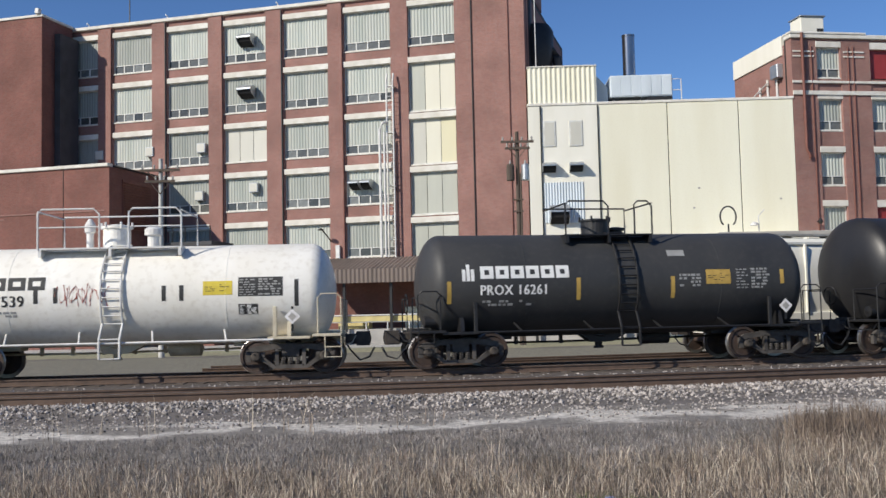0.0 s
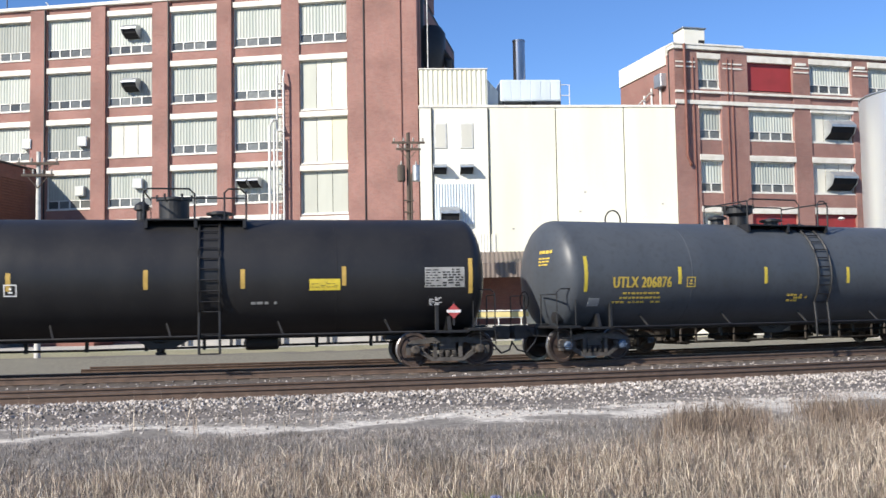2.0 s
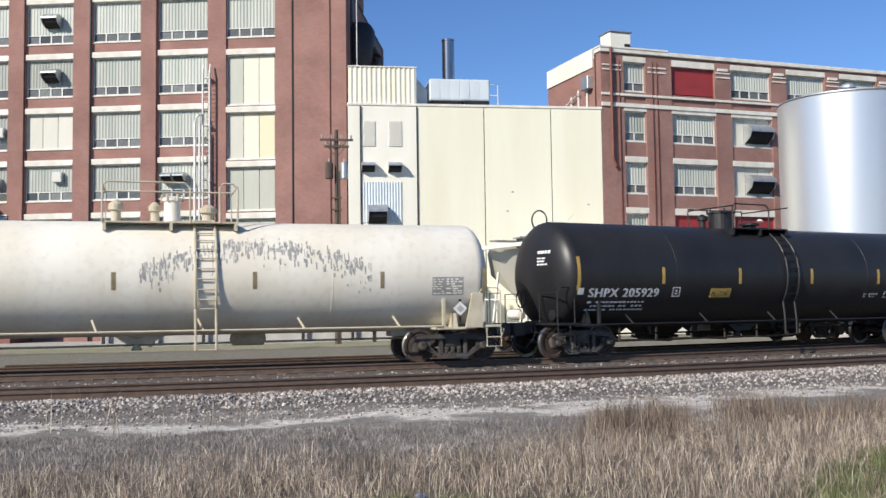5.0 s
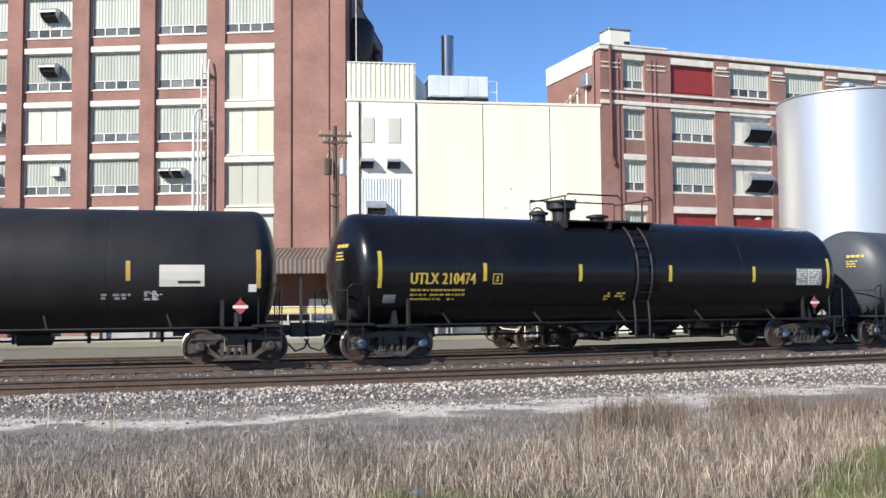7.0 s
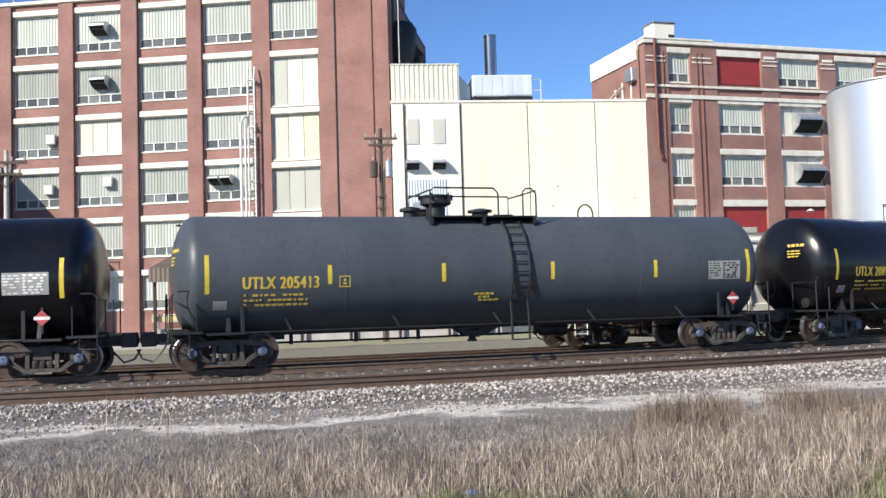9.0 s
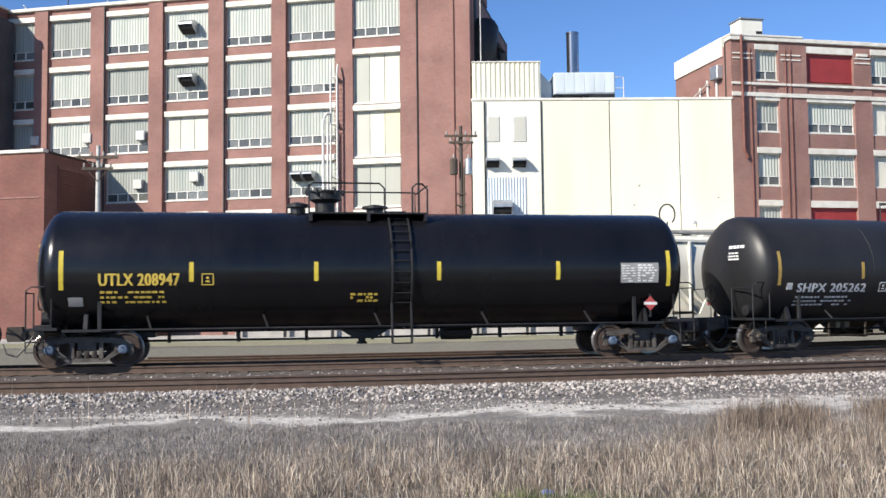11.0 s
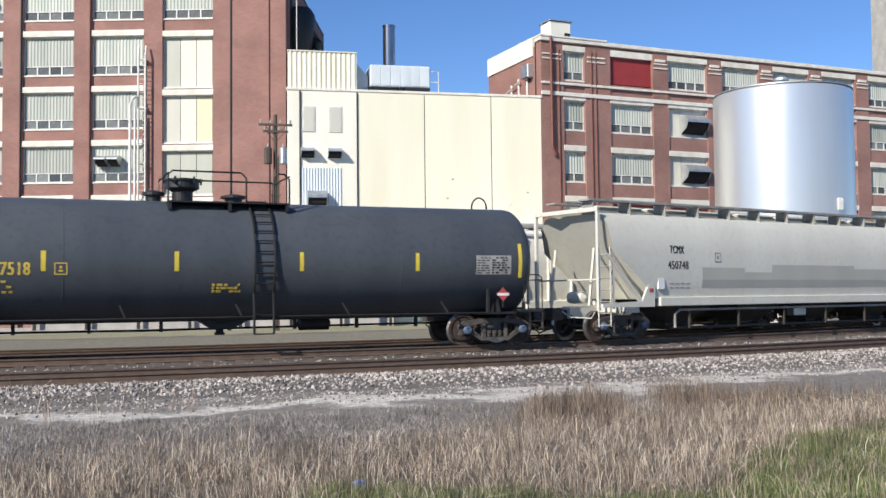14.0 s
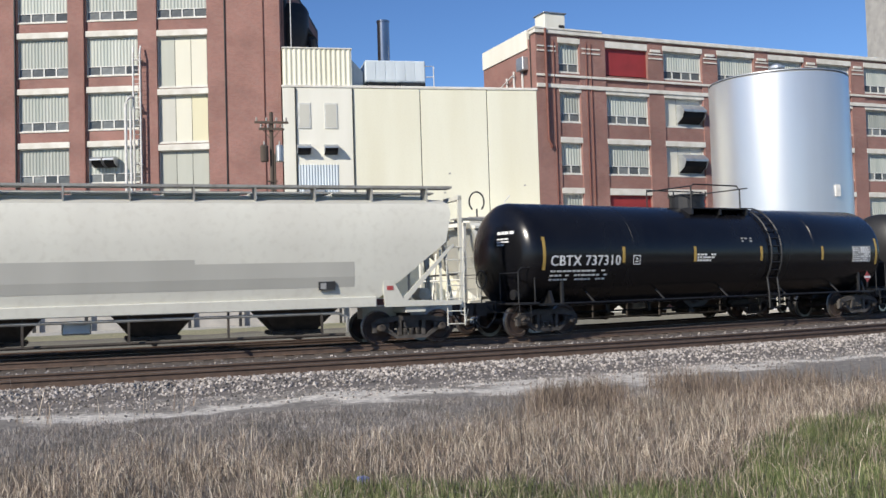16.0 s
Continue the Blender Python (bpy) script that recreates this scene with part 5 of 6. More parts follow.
def head_lines(car, c, mat, seed):
    """Small stencilled lines on the forward head."""
    r, zc, half, head = c["r"], c["zc"], c["tank"] / 2, c.get("head", 0.62)
    rng = random.Random(seed)
    bm = bmesh.new()

    def on_head(y, z, lift):
        q = min((y * y + (z - zc) ** 2) / r ** 2, 0.98)
        return (-half + head * (1 - math.sqrt(1 - q)) - lift, y, z)
    for k, (z, h) in enumerate(((zc + 0.62, 0.09), (zc + 0.46, 0.045), (zc + 0.37, 0.045), (zc + 0.28, 0.045))):
        y = -0.3
        while y > (-0.85 if k == 0 else -0.65):
            w = rng.uniform(0.07, 0.16)
            f = [bm.verts.new(on_head(yy, zz, lf)) for lf in (0.012, -0.01) for yy, zz in ((y, z), (y - w, z), (y - w, z + h), (y, z + h))]
            for q in ((0, 1, 2, 3), (7, 6, 5, 4), (0, 4, 5, 1), (1, 5, 6, 2), (2, 6, 7, 3), (3, 7, 4, 0)):
                bm.faces.new([f[i] for i in q])
            y -= w + 0.04
    part("head_lettering", bm, mat, car, "small stencilled lines on the tank head", kind="stuff")


# white short car
c = dict(L=13.0, tank=11.1, r=1.33, zc=2.12, mat=TANKW, truck=4.4, under=CREAMS, railmat=WHITEP, ladmat=WHITEP, topmat=WHITEP, lad=-0.4, plat=(-2.1, 1.6), railh=0.95, mid=True, man=(-0.35, 0.36), manh=0.62, funnel=False, manmat=TANKW,
         valves=[(-1.1, 0.12, 0.8), (0.6, 0.2, 0.6)], tape=LETK, stripes=[(-2.05, 1.95, 2.35), (-1.55, 1.95, 2.35), (1.2, 1.95, 2.35), (1.65, 1.95, 2.35), (4.6, 1.75, 2.45)], struts=4, redp=False, blue=False, zr=0.9)
car = tank_car("white short tank car, grimy, with spray-painted scribble and a railed top", c)
wordmark_blocks(car, -4.75, 2.3, 0.34, 3.0, LETK, c["r"], c["zc"])
wrapped("car_number", car, "PROX 17539", -4.45, 1.88, 0.28, LETK, c["r"], c["zc"], 2.1, 0.012)
part("small_lettering", bars(bmesh.new(), -4.4, 1.7, 1.9, 2, 0.055, c["r"], c["zc"], 2, 0.8), LETG, car, kind="stuff")
yellow_label(car, 2.2, 2.08, 0.75, 0.36, c["r"], c["zc"])
data_panel(car, 3.1, 2.03, 1.15, 0.5, c["r"], c["zc"], LETK, LETG, 4)
data_panel(car, 3.1, 1.55, 0.5, 0.28, c["r"], c["zc"], LETK, LETW, 9)
g = bmesh.new()
rng = random.Random(4)
for k in range(7):
    x0, z0 = -1.5 + 0.17 * k, 2.15
    pts = []
    for i in range(7):
        zz = z0 + 0.26 * math.sin(i * 1.9 + k) + rng.uniform(-0.05, 0.05)
        a = (zz - c["zc"]) / c["r"]
        pts.append((x0 + 0.05 * i + rng.uniform(-0.08, 0.08), -(c["r"] + 0.004) * math.cos(a), c["zc"] + (c["r"] + 0.004) * math.sin(a)))
    tube(g, pts, 0.012, 4)
part("spray_scribble", g, GRAFF, car, "thin red spray-painted scribble")
add(car, 0)

# black short car with a white wordmark
c = dict(L=13.0, tank=11.15, r=1.42, zc=2.2, mat=TANKF, truck=4.55, lad=-0.2, plat=(-1.55, 0.95), railh=0.85, man=(-0.35, 0.4), manh=0.45, funnel=False, tape=REFO, stripes=[(-4.9, 1.7, 2.3), (-1.35, 1.75, 2.35), (1.35, 1.75, 2.35), (4.6, 2.1, 2.5)], struts=4, hang=5, redp=False, blue=False)
car = tank_car("black short tank car with a large white wordmark", c)
wordmark_blocks(car, -4.05, 2.36, 0.34, 2.5, LETW, c["r"], c["zc"])
em = bmesh.new()
for dx, z0, z1 in ((-4.5, 2.3, 2.62), (-4.38, 2.3, 2.76), (-4.26, 2.3, 2.62)):
    decal(em, dx - 0.045, dx + 0.045, z0, z1, c["r"], c["zc"])
part("emblem", em, LETW, car, "white three-leaf emblem")
wrapped("car_number", car, "PROX 16261", -4.05, 1.93, 0.26, LETW, c["r"], c["zc"], 1.8, 0.01)
part("small_lettering", bars(bmesh.new(), -4.0, 1.72, 1.5, 2, 0.06, c["r"], c["zc"], 3, 0.7), LETG, car, kind="stuff")
yellow_label(car, 2.33, 2.12, 0.72, 0.4, c["r"], c["zc"], REFO)
data_panel(car, 3.2, 1.95, 1.05, 0.65, c["r"], c["zc"], TANKF, LETG, 12)
part("small_lettering", bars(bmesh.new(), 1.55, 2.35, 0.7, 4, 0.06, c["r"], c["zc"], 31, 0.85), LETG, car, kind="stuff")
part("faded_label", decal(bmesh.new(), 1.3, 1.8, 2.95, 3.15, c["r"], c["zc"]), LETG, car)
add(car, 1)

# long black car
c = big(TANKB, L=18.5, tank=16.85, truck=7.25, lad=0.7, plat=(-0.7, 1.9), man=(0.0, 0.4), manh=0.62, funnel=False, valves=[(-0.85, 0.17, 0.5), (1.2, 0.3, 0.25)], tape=REFO, blue=False,
        stripes=[(-7.4, 1.95, 2.85), (-3.85, 2.15, 2.6), (-0.6, 2.15, 2.65), (1.8, 2.15, 2.65), (4.4, 2.2, 2.7), (7.8, 1.95, 2.9)], hang=8)
car = tank_car("long matt black tank car with plain white numbers", c)
mark(car, c, "TILX 194860", LETW, -6.65, 2.02, 0.26, 2.15, seed=41)
yellow_label(car, 3.5, 2.08, 0.8, 0.3, c["r"], c["zc"])
data_panel(car, 6.55, 2.12, 1.08, 0.54, c["r"], c["zc"], LETG, LETK, 14)
data_panel(car, 6.65, 1.6, 0.42, 0.26, c["r"], c["zc"], TANKB, LETW, 17)
part("small_lettering", bars(bmesh.new(), 1.9, 1.72, 0.9, 1, 0.07, c["r"], c["zc"], 8), LETG, car, kind="stuff")
add(car, 2)

GREY = dict(lad=0.3, plat=(-1.85, 1.35), man=(-1.35, 0.45), manh=0.6, valves=[(0.05, 0.3, 0.25), (-2.1, 0.25, 0.3)])


def grey_car(num, i, mat=TANKG, L=19.2, label="long satin grey tank car with yellow numbers and stripes"):
    c = big(mat, L=L, tank=L - 1.6, truck=L / 2 - 2.15, **GREY)
    car = tank_car(label, c)
    mark(car, c, num, LETY, -7.1, 2.06, 0.31, 1.95, seed=50 + i, bold=0.016)
    head_lines(car, c, LETY, 200 + i)
    data_panel(car, 6.65, 2.05, 1.1, 0.55, c["r"], c["zc"], LETG, LETW if mat is not TANKG else LETK, 60 + i)
    part("small_lettering", bars(bmesh.new(), -0.8, 1.75, 0.8, 3, 0.06, c["r"], c["zc"], 70 + i, 0.7), LETY, car, kind="stuff")
    part("test_plate", decal(bmesh.new(), -8.0 + 0.15, -7.5, 1.5, 1.75, c["r"], c["zc"]), LETG, car)
    add(car, i)
    return car


grey_car("UTLX 206876", 3)

# cream car
c = big(TANKN, L=20.3, tank=18.6, r=1.52, zc=2.38, truck=8.1, under=CREAMS, railmat=CREAMS, ladmat=CREAMS, topmat=CREAMS, lad=1.1, plat=(-1.2, 2.2), railh=0.95, mid=False, man=(0.55, 0.22), manh=0.7, funnel=False, manmat=TANKN, valves=[(-0.9, 0.16, 0.6), (1.5, 0.2, 0.5), (0.1, 0.14, 0.55)],
        tape=REFD, blue=False, zr=1.0, struts=6, hang=3, stripes=[(-8.6, 1.75, 2.6), (-4.9, 2.05, 2.5), (-0.9, 2.05, 2.5), (2.6, 2.05, 2.5), (6.0, 2.05, 2.5), (8.9, 1.9, 2.6)], redp=False)
car = tank_car("long stained cream tank car with black numbers and cream ladders", c)
mark(car, c, "NTLX 1100", LETK, -8.05, 1.84, 0.27, 1.75, seed=81, bold=0.014, gap=0.12)
for s in (-1, 1):
    part("bolster_gusset", prism(bmesh.new(), [(s * 8.6 - 0.25, 0.95), (s * 8.6 + 0.25, 0.95), (s * 8.6 + 0.25, 1.9), (s * 8.6 - 0.05, 1.9)], -1.5, -1.42), CREAMS, car)
data_panel(car, 7.4, 1.85, 0.9, 0.5, c["r"], c["zc"], LETG, TANKN, 83)
rr = random.Random(6)
peel = bmesh.new()
for k in range(420):
    u = rr.uniform(-1, 1)
    x = 2.7 + 3.0 * u
    crown = 3.35 - 0.75 * u * u
    z = crown - abs(rr.gauss(0, 0.3)) - 0.05
    decal(peel, x, x + rr.uniform(0.012, 0.045), z, z + rr.uniform(0.05, 0.26), c["r"], c["zc"], 0.004, 1)
part("peeled_paint", peel, LETG, car, "dark flecks of peeled paint", kind="stuff")
add(car, 4)

# black cars of two makes
def shp_car(num, i, x, lad, plat, man, label):
    c = big(TANKB, L=GAPS[i + 1] - GAPS[i], tank=GAPS[i + 1] - GAPS[i] - 1.6, truck=7.5, lad=lad, plat=plat, man=(man, 0.42), manh=0.6, funnel=False, valves=[(plat[0] - 0.25, 0.14, 0.45), (plat[1] - 0.6, 0.3, 0.25)], tape=REFO, blue=False)
    car = tank_car(label, c)
    mark(car, c, num, LETW, x, 1.74, 0.27, 2.6, seed=90 + i, bold=0.018)
    part("white_square", decal(bmesh.new(), x - 0.4, x - 0.2, 1.82, 2.02, c["r"], c["zc"]), LETW, car)
    yellow_label(car, 3.2 if i == 9 else -2.9, 1.7, 0.85, 0.3, c["r"], c["zc"], REFO)
    if i == 9:
        data_panel(car, 6.55, 2.1, 1.1, 0.6, c["r"], c["zc"], LETW, LETK, 95 + i)
    else:
        q = part("white_panel", decal(bmesh.new(), 5.6, 6.7, 2.0, 2.55, c["r"], c["zc"]), PANEL, car, "blank white repaint panel")
        part("panel_bar", decal(bmesh.new(), 6.05, 6.6, 2.08, 2.15, c["r"], c["zc"], 0.01, 1), LETK, q)
    data_panel(car, 6.0 if i == 9 else 5.2, 1.62, 0.5, 0.28, c["r"], c["zc"], TANKB, LETW, 99 + i)
    part("white_square", decal(bmesh.new(), 7.8, 8.0, 1.85, 2.05, c["r"], c["zc"]), LETW, car)
    part("small_lettering", bars(bmesh.new(), 4.2, 1.75, 0.9, 2, 0.06, c["r"], c["zc"], 110 + i), LETG, car, kind="stuff")
    head_lines(car, c, LETW, 210 + i)
    add(car, i)


shp_car("SHPX 205929", 5, -7.6, 0.35, (-1.4, 1.1), -0.9, "long matt black tank car with white numbers and amber stripes")
grey_car("UTLX 210474", 6, TANKC, label="long gloss black tank car with yellow numbers")
grey_car("UTLX 205413", 7)
grey_car("UTLX 208947", 8, TANKC, label="long gloss black tank car with yellow numbers")
shp_car("SHPX 205262", 9, -7.3, -0.7, (-1.3, 1.3), 0.65, "long matt black tank car with white numbers and square data plates")
grey_car("UTLX 207518", 10)


# ---------------------------------------------------------------- covered hopper
def hopper_car(label, L, i=None, top=4.45, body=4.05, num=None, group="cars of the train", mat=None):
    mat = mat or HOPM
    car = thing("hopper_car", pose(0, 0, 0), label, "hopper car", group)
    h = L / 2
    tx = h - 2.25
    # side shell: a barrel-sided body between slope sheets
    sec = [(-1.2, 1.28), (-1.5, 1.3), (-1.6, 1.9), (-1.62, 2.8), (-1.55, 3.6), (-1.35, 3.9), (-0.7, body + 0.02), (0.7, body + 0.02), (1.35, 3.9), (1.55, 3.6), (1.62, 2.8), (1.6, 1.9), (1.5, 1.3), (1.2, 1.28)]

    def end_x(z):
        return h - 1.15 - max(0.0, (2.95 - z)) * 1.3 if z < 2.95 else h - 1.15
    bm = bmesh.new()
    rows = [-1, 1]
    ring = {s: [bm.verts.new((s * end_x(z), y, z)) for y, z in sec] for s in rows}
    n = len(sec)
    for k in range(n):
        bm.faces.new((ring[-1][k], ring[-1][(k + 1) % n], ring[1][(k + 1) % n], ring[1][k]))
    bm.faces.new(ring[-1])
    bm.faces.new(ring[1][::-1])
    bmesh.ops.recalc_face_normals(bm, faces=bm.faces[:])
    part("body", bm, mat, car, smooth=True)
    part("side_sill", boxm(-end_x(1.3) + 0.1, end_x(1.3) - 0.1, -1.6, -1.4, 1.05, 1.34, 0.02), mat, car)
    part("side_sill", boxm(-end_x(1.3) + 0.1, end_x(1.3) - 0.1, 1.4, 1.6, 1.05, 1.34, 0.02), mat, car)
    if num:
        rng = random.Random(12)
        x = -h + 5.4
        while x < h - 4.2:
            w = min(rng.uniform(1.2, 3.2), h - 4.0 - x)
            zt2 = rng.choice((2.15, 2.3, 2.3, 2.42))
            bm = bmesh.new()
            zz = (1.62, 1.9, zt2)
            yy = (-1.5 - 0.1 * (1.62 - 1.3) / 0.6 - 0.004, -1.604, -1.6 - 0.02 * (zt2 - 1.9) / 0.9 - 0.004)
            g = [[bm.verts.new((q, b3, a3)) for q in (x, x + w)] for a3, b3 in zip(zz, yy)]
            for q in range(2):
                bm.faces.new((g[q][0], g[q][1], g[q + 1][1], g[q + 1][0]))
            part("repaint_patch", bm, HOPP, car, "darker grey repainted patch")
            x += w
    else:
        rib = put(boxm(-0.045, 0.045, -1.66, -1.56, 1.32, 3.68, 0.01), "side_post")
        for k in range(14):
            part("side_post", rib, mat, car, m=pose(-h + 2.2 + k * (L - 4.4) / 13, 0, 0))
        part("top_chord", boxm(-h + 1.2, h - 1.2, -1.6, -1.42, 3.66, 3.78, 0.02), mat, car)
    # roof walk and hatches
    rw = part("roof_walk", boxm(-h + 0.9, h - 0.9, -1.0, -0.55, top - 0.08, top - 0.03), WALKG, car, "dull galvanised grating roof walk")
    part("roof_walk_edge", boxm(-h + 0.9, h - 0.9, -1.03, -0.98, top - 0.08, top - 0.01), WALKG, rw)
    part("roof_walk", boxm(-h + 0.9, h - 0.9, 0.55, 1.0, top - 0.08, top - 0.03), WALKG, car)
    x = -h + 1.1
    while x < h - 1.0:
        part("walk_bracket", boxm(x - 0.02, x + 0.02, -1.02, -0.5, body - 0.1, top - 0.06), WALKG, rw)
        x += 1.62
    ht = part("hatch_trough", boxm(-h + 1.6, h - 1.6, -0.4, 0.4, body, body + 0.16, 0.03), mat, car)
    for j in range(8):
        part("hatch_cover", boxm(-h + 1.8 + j * (L - 3.8) / 8, -h + 1.8 + (j + 0.9) * (L - 3.8) / 8, -0.45, 0.45, body + 0.16, body + 0.24, 0.03), mat, ht)
    for s in (-1, 1):
        xe = s * (h - 0.85)
        po = bmesh.new()
        for y in (-1.45, 1.45):
            box(po, xe - 0.05, xe + 0.05, y - 0.05, y + 0.05, 0.95, body + 0.05)
            box(po, xe - s * 0.62 - 0.03, xe - s * 0.62 + 0.03, y - 0.03, y + 0.03, 1.0, 2.6)
        box(po, xe - 0.06, xe + 0.06, -1.5, 1.5, body - 0.05, body + 0.08)
        part("corner_post", po, mat, car)
        lad = part("end_ladder", tube(bmesh.new(), [(xe + s * 0.06, -1.5, 0.45), (xe + s * 0.06, -1.5, 2.9)], 0.022, 5), mat, car)
        part("stile", tube(bmesh.new(), [(xe - s * 0.45, -1.5, 0.45), (xe - s * 0.45, -1.5, 2.9)], 0.022, 5), mat, lad)
        for j in range(7):
            part("rung", tube(bmesh.new(), [(xe + s * 0.06, -1.5, 0.5 + 0.36 * j), (xe - s * 0.45, -1.5, 0.5 + 0.36 * j)], 0.018, 5), mat, lad)
        ins = bmesh.new()
        for y in (-0.9, 0.9):
            tube(ins, [(xe - s * 0.1, y, 1.1), (xe - s * 0.35, y, 2.9)], 0.05, 5)
        tube(ins, [(xe, -1.4, 1.9), (xe, 1.4, 1.9)], 0.03, 5)
        part("slope_brace", ins, mat, car)
        part("shear_plate", prism(bmesh.new(), [(s * (h - 3.15), 1.04), (s * (h - 0.9), 1.04), (s * (h - 0.9), 1.16), (s * (h - 2.6), 1.22), (s * (h - 2.95), 1.85), (s * (h - 3.2), 1.85)], -1.58, -1.5), mat, car)
        part("diagonal_strut", prism(bmesh.new(), [(s * (h - 1.2), 2.7), (s * (h - 1.05), 2.75), (s * (h - 2.5), 1.2), (s * (h - 2.7), 1.2)], -1.55, -1.48), mat, car)
        part("draft_sill", boxm(min(s * (tx - 1.2), s * (h - 0.72)), max(s * (tx - 1.2), s * (h - 0.72)), -0.28, 0.28, 0.7, 1.04), mat if num else TRUCKM, car)
        part("bolster", boxm(s * tx - 0.3, s * tx + 0.3, -1.5, 1.5, 0.86, 1.05, 0.02), mat, car)
        part("air_reservoir", lathe(bmesh.new(), [(0.02, -0.4), (0.19, -0.34), (0.19, 0.34), (0.02, 0.4)], 12, "y", (s * (h - 1.5), 0.2, 1.35)), mat, car)
        coupler(car, s * (h - 0.72), s, mat)
        truck(car, s * tx, s < 0)
        part("red_mark", boxm(s * (h - 3.0) - 0.09, s * (h - 3.0) + 0.09, -1.59, -1.581, 1.5, 1.62), PLACR, car)
    # discharge hoppers and their pipe rail
    for j in range(4):
        x = (-1.5 + j) * (L - 7.0) / 4
        bm = bmesh.new()
        a = [bm.verts.new((x + dx, dy, 1.3)) for dx, dy in ((-1.25, -1.3), (1.25, -1.3), (1.25, 1.3), (-1.25, 1.3))]
        b2 = [bm.verts.new((x + dx, dy, 0.48)) for dx, dy in ((-0.6, -0.45), (0.6, -0.45), (0.6, 0.45), (-0.6, 0.45))]
        for q in range(4):
            bm.faces.new((a[q], a[(q + 1) % 4], b2[(q + 1) % 4], b2[q]))
        bm.faces.new(b2)
        bm.faces.new(a[::-1])
        bmesh.ops.recalc_face_normals(bm, faces=bm.faces[:])
        hp = part("discharge_hopper", bm, TRUCKM, car, "dark tapered discharge hopper")
        part("gate", boxm(x - 0.7, x + 0.7, -0.6, 0.6, 0.36, 0.48, 0.02), TRUCKM, hp)
        part("outlet", lathe(bmesh.new(), [(0.12, -0.9), (0.12, 0.9)], 10, "y", (x, 0, 0.34)), TRUCKM, hp)
    pr = part("pipe_rail", tube(bmesh.new(), [(-h + 4.2, -1.45, 0.35), (-h + 4.2, -1.45, 0.8), (-h + 4.45, -1.45, 0.92), (h - 4.45, -1.45, 0.92), (h - 4.2, -1.45, 0.8), (h - 4.2, -1.45, 0.4)], 0.045, 6), WALKG if num else TRUCKM, car)
    part("lower_pipe", tube(bmesh.new(), [(-h + 4.2, -1.2, 0.33), (h - 4.2, -1.2, 0.33)], 0.05, 6), TRUCKM, pr)
    for j in range(6):
        x = -h + 4.9 + j * (L - 9.8) / 5
        part("pipe_hanger", boxm(x - 0.03, x + 0.03, -1.47, -1.41, 0.33, 1.06), TRUCKM, pr)
    part("control_valve", boxm(-0.35, 0.35, -1.25, -0.9, 0.6, 0.95, 0.04), GALV, pr)
    if num:
        wrapped("car_number", car, num[0], -h + 3.84, 2.74, 0.26, LETK, 1, 0, 0.66, 0.009, y=-1.6215)
        wrapped("car_number", car, num[1], -h + 3.76, 2.24, 0.26, LETK, 1, 0, 0.95, 0.009, y=-1.6145)
        bm = bmesh.new()
        for a in ((0, 0.3, 0, 0.02), (0, 0.3, 0.28, 0.3), (0, 0.02, 0, 0.3), (0.28, 0.3, 0, 0.3), (0.1, 0.2, 0.1, 0.2)):
            box(bm, -h + 6.0 + a[0], -h + 6.0 + a[1], -1.63, -1.61, 2.5 + a[2], 2.5 + a[3])
        part("stencil_box", bm, LETG, car)
        bm = bmesh.new()
        for q in range(2):
            for j in range(4):
                box(bm, -h + 3.85 + 0.26 * j, -h + 4.05 + 0.26 * j, -1.581 + 0.02 * q, -1.55, 1.75 - 0.13 * q, 1.79 - 0.13 * q)
        part("small_lettering", bm, LETG, car)
        part("white_square", boxm(-h + 3.3, -h + 3.58, -1.612, -1.55, 1.6, 1.95), LETW, car)
        p = part("data_panel", boxm(h - 5.0, h - 4.55, -1.625, -1.58, 1.55, 1.78), LETK, car)
        part("data_grid", boxm(h - 4.95, h - 4.8, -1.63, -1.62, 1.58, 1.74), LETG, p)
    return car


car = hopper_car("pale grey covered hopper car with black numbers and repainted strips", 22.2, num=("TCMX", "450748"))
TRAIN.append((car, 208.4))

# last black car, its far end still around the curve
c = big(TANKC, L=19.2, tank=17.6, lad=2.0, plat=(-1.2, 1.6), man=(-0.3, 0.6), manh=0.5, funnel=False, tape=REFO, blue=False)
car = tank_car("long gloss black tank car with white slanted numbers", c)
mark(car, c, "CBTX 737310", LETW, -7.75, 2.08, 0.31, 2.75, seed=131, bold=0.014)
part("small_lettering", bars(bmesh.new(), -1.6, 2.35, 0.9, 3, 0.06, c["r"], c["zc"], 133), LETW, car, kind="stuff")
part("small_lettering", bars(bmesh.new(), 0.6, 2.9, 0.6, 2, 0.06, c["r"], c["zc"], 134), LETG, car, kind="stuff")
data_panel(car, 6.6, 2.05, 1.1, 0.6, c["r"], c["zc"], LETG, LETW, 135)
head_lines(car, c, LETW, 230)
TRAIN.append((car, 219.5 + 9.6))
c = big(TANKB)
car = tank_car("long matt black tank car at the tail of the view", c)
TRAIN.append((car, 219.79 + 9.6 + 19.2))

# standing hoppers on the siding
for s in (31.6, 51.0, 70.4, 89.8):
    pc = hopper_car("white covered hopper car standing on the siding", 18.6, top=4.1, body=3.8, group="cars on the siding", mat=WHITEW)
    pc.matrix_basis = on_curve(s, -5.8, -0.1)
WHEELS_STILL = len(WHEELS) - 16


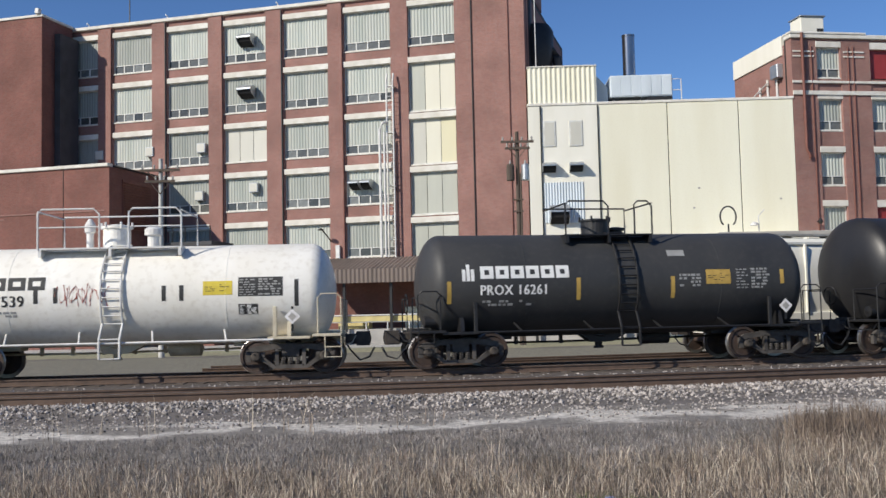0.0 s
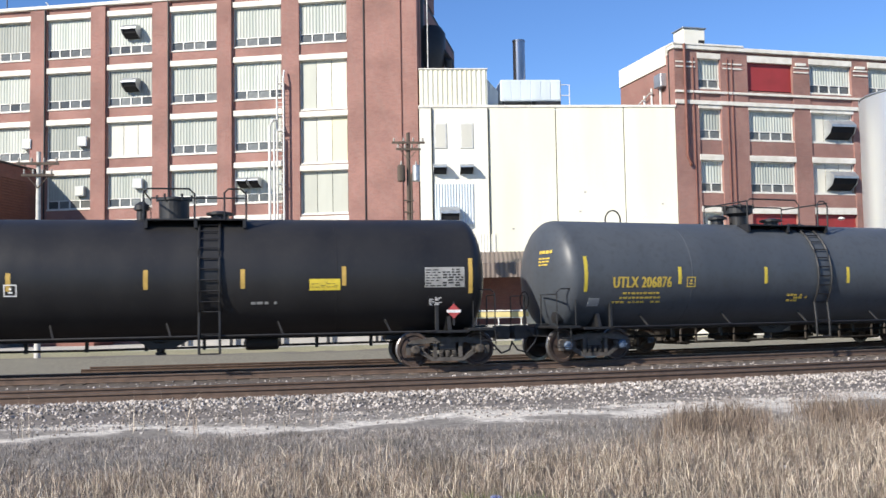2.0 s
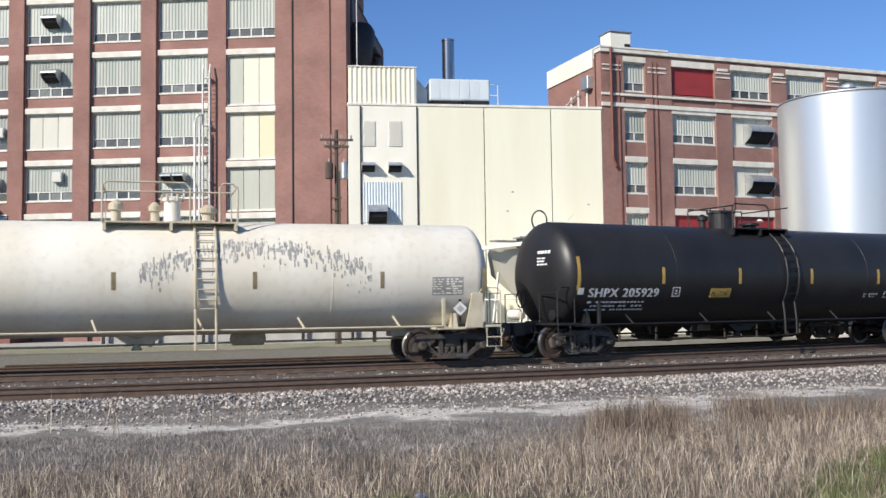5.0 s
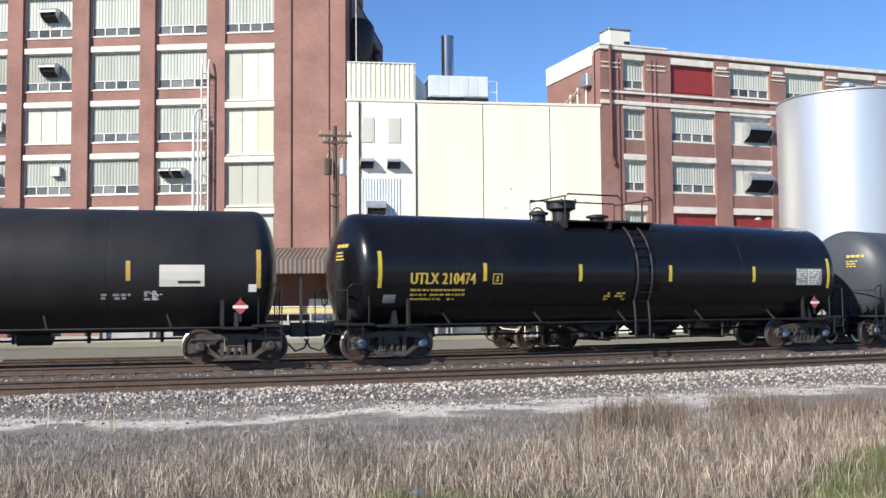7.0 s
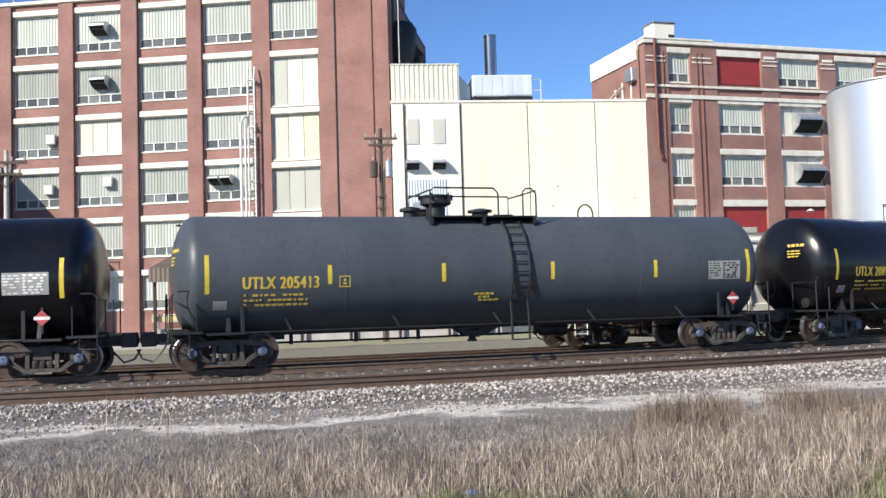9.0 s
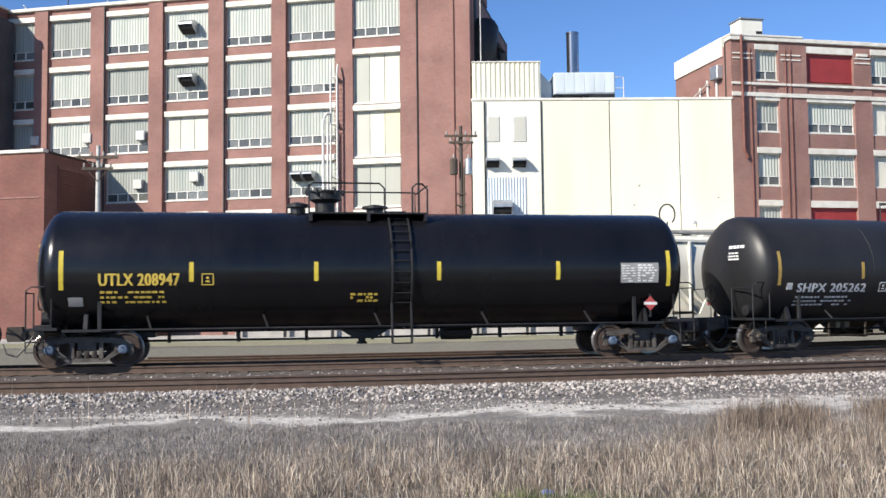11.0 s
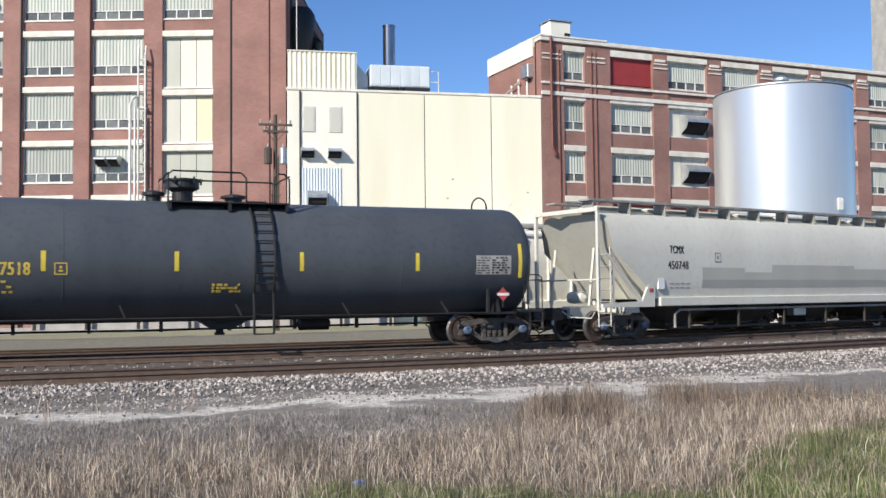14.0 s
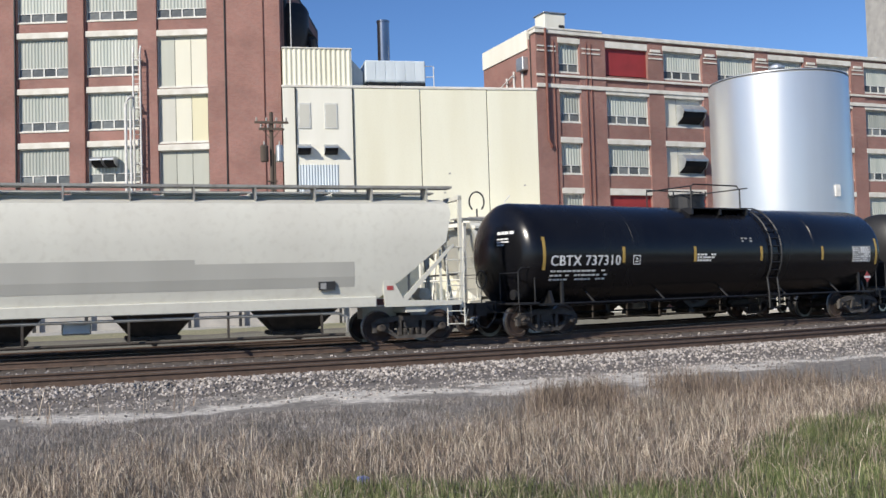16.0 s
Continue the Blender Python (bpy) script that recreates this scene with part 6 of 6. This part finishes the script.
# ---------------------------------------------------------------- grass and litter
def blade_mat(name, stops):
    """Dry or green blades; each takes its own tint."""
    m = bpy.data.materials.new(name)
    m.use_nodes = True
    n, l = m.node_tree.nodes, m.node_tree.links
    b = n["Principled BSDF"]
    g = n.new("ShaderNodeNewGeometry")
    r = n.new("ShaderNodeValToRGB")
    e = r.color_ramp.elements
    for i, (p, c) in enumerate(stops):
        q = e[i] if i < 2 else e.new(p)
        q.position, q.color = p, (*c, 1)
    l.new(g.outputs["Random Per Island"], r.inputs[0])
    no = n.new("ShaderNodeTexNoise")
    no.inputs["Scale"].default_value = 1.3
    co = n.new("ShaderNodeTexCoord")
    l.new(co.outputs["Object"], no.inputs["Vector"])
    mr = n.new("ShaderNodeMapRange")
    mr.inputs[1].default_value, mr.inputs[2].default_value, mr.inputs[3].default_value, mr.inputs[4].default_value = 0.3, 0.7, 0.55, 1.25
    l.new(no.outputs[0], mr.inputs[0])
    hv = n.new("ShaderNodeHueSaturation")
    l.new(mr.outputs[0], hv.inputs["Value"])
    l.new(r.outputs[0], hv.inputs["Color"])
    l.new(hv.outputs[0], b.inputs["Base Color"])
    b.inputs["Roughness"].default_value = 0.75
    return m


def blades(name, pts, hmin, hmax, w, lean, mat, label, cat, rng):
    """One sheet of bent, tapering blades rooted at pts."""
    n = len(pts)
    p = np.array(pts)
    h = rng.uniform(hmin, hmax, n) * rng.choice([1, 1, 1, 1.25], n)
    a = rng.uniform(0, 2 * np.pi, n)
    d = np.stack([np.cos(a), np.sin(a), np.zeros(n)], 1) * (h * np.abs(rng.normal(0, lean, n)))[:, None]
    f = rng.uniform(0, 2 * np.pi, n)
    s = np.stack([np.cos(f), np.sin(f), np.zeros(n)], 1) * (w * rng.uniform(0.6, 1.4, n))[:, None] / 2
    up = np.array([0, 0, 1.0])
    mid = p + d * 0.3 + up * (h * 0.55)[:, None]
    tip = p + d + up * (h * (1 - 0.25 * np.minimum(1, np.linalg.norm(d, axis=1) / h)))[:, None]
    vs = np.stack([p - s, p + s, mid + s * 0.8, mid - s * 0.8, tip], 1).reshape(-1, 3)
    k = np.arange(n)[:, None] * 5
    quads = (k + np.array([[0, 1, 2, 3]])).tolist()
    tris = (k + np.array([[3, 2, 4]])).tolist()
    me = bpy.data.meshes.new(name)
    me.from_pydata(vs.tolist(), [], quads + tris)
    return tagged(part(name, me, mat), label, cat, kind="stuff")


def grass():
    rng = np.random.default_rng(8)
    straw, weeds, green, stalks, brush = [], [], [], [], []
    clumps = []
    while len(clumps) < 13000:
        a, d = radians(rng.uniform(-32, 48)), math.sqrt(rng.uniform(5.5 ** 2, 17.5 ** 2))
        x, y = d * math.sin(a), d * math.cos(a)
        r = math.hypot(x - CX, y - CY)
        clumps.append((x, y, r, math.degrees(a), d))
    for x, y, r, az, d in clumps:
        nz = noise.noise(Vector((x * 0.35, y * 0.35, 5))) + 0.5 * noise.noise(Vector((x * 1.2, y * 1.2, 9)))
        lawn = d < 8.3 + max(0, az - 20) * 0.08 + max(0, az - 29) * 0.5 + 1.0 * nz and az > 6
        edge = 111.3 + 1.3 * nz - (1.3 if az > 24 else 0)
        if lawn:
            for k in range(26):
                q = (x + rng.normal(0, 0.14), y + rng.normal(0, 0.12))
                green.append((*q, ground_z(*q)))
            if rng.random() < 0.72:
                continue
        if rng.random() < min(max((r - edge + 1.1) / 2.0, 0), 1):
            for k in range(int(rng.uniform(4, 15))):
                q = (x + rng.normal(0, 0.08), y + rng.normal(0, 0.08))
                straw.append((*q, ground_z(*q)))
        elif r > 105.6 and az > 21 + 4 * nz and noise.noise(Vector((x * 0.5, y * 0.5, 21))) > -0.15:
            for k in range(int(rng.uniform(8, 22))):
                q = (x + rng.normal(0, 0.1), y + rng.normal(0, 0.1))
                brush.append((*q, ground_z(*q)))
        elif r > 106.9:
            if rng.random() < 0.5 + 0.45 * (r - 106.9) / 4 + 0.6 * nz:
                for k in range(int(rng.uniform(8, 24))):
                    q = (x + rng.normal(0, 0.12), y + rng.normal(0, 0.12))
                    weeds.append((*q, ground_z(*q)))
        elif r > 104.3 and rng.random() < 0.05 and x < 0:
            for k in range(3):
                q = (x + rng.normal(0, 0.06), y + rng.normal(0, 0.06))
                stalks.append((*q, ground_z(*q)))
    sm = blade_mat("dry_straw", [(0.0, (0.085, 0.058, 0.045)), (0.35, (0.225, 0.17, 0.13)), (0.7, (0.42, 0.345, 0.265)), (1.0, (0.7, 0.62, 0.5))])
    gm = blade_mat("spring_green_grass", [(0.0, (0.055, 0.075, 0.025)), (0.4, (0.11, 0.145, 0.045)), (0.75, (0.18, 0.2, 0.085)), (1.0, (0.4, 0.35, 0.22))])
    wm = blade_mat("grey_dead_weeds", [(0.0, (0.085, 0.07, 0.06)), (0.3, (0.175, 0.15, 0.132)), (0.7, (0.29, 0.258, 0.235)), (1.0, (0.46, 0.43, 0.395))])
    blades("straw_grass", straw, 0.06, 0.29, 0.0055, 0.85, sm, "tall dry straw-coloured grass on the bank", "grass", rng)
    blades("dead_weeds", weeds, 0.02, 0.1, 0.006, 0.9, wm, "thin grey dead weeds on stony soil", "weeds", rng)
    blades("green_grass", green, 0.05, 0.16, 0.006, 0.5, gm, "short fresh green grass", "grass", rng)
    bmx = blade_mat("brown_dead_brush", [(0.0, (0.07, 0.05, 0.04)), (0.4, (0.15, 0.11, 0.085)), (0.8, (0.26, 0.2, 0.15)), (1.0, (0.4, 0.32, 0.24))])
    blades("brown_brush", brush, 0.15, 0.5, 0.007, 0.45, bmx, "brown dead brush beside the path", "weeds", rng)
    if stalks:
        blades("dry_stalks", stalks, 0.25, 0.6, 0.008, 0.3, sm, "single dry stalks beside the ballast", "weeds", rng)


grass()


def litter(name, x, y, size, mat, label, seed):
    bm = bmesh.new()
    bmesh.ops.create_icosphere(bm, subdivisions=2, radius=size)
    rng = random.Random(seed)
    for v in bm.verts:
        v.co *= rng.uniform(0.6, 1.1)
        v.co.z *= 0.6
    bmesh.ops.translate(bm, verts=bm.verts[:], vec=(0, 0, size * 0.4))
    tagged(part(name, bm, mat, m=pose(x, y, ground_z(x, y))), label, "litter")


litter("crumpled_wrapper", 1.45, 8.9, 0.075, surface("blue_wrapper_film", (0.08, 0.12, 0.5), (0.4, 0.42, 0.62), 9, 0.3, bump=0.2), "crumpled blue and white wrapper in the grass", 2)
litter("paper_scrap", 4.75, 10.2, 0.035, PLAC, "small white scrap of paper in the grass", 5)


# ---------------------------------------------------------------- movement
def motions():
    """The train rolls to the left along its curve; each wheelset turns with it."""
    for car, s0 in TRAIN:
        tx = max(o.matrix_basis.translation.x for o in car.children if o.name.startswith("truck"))
        rows = []
        for k in range(33):
            t = k * 0.5
            s = s0 - V * t
            m = on_curve(s)
            # both trucks stay on the rails: the middle sits a little inside the curve
            rows.append((t, m @ pose(0, RT * (1 - math.cos(tx / RT)), 0)))
        walk(car, rows)
    for w, dx in WHEELS[:WHEELS_STILL]:
        walk(w, [(f / FPS, pose(dx, 0, WR, 0, -math.degrees(V * f / FPS / WR), 0)) for f in range(0, 481)])


motions()
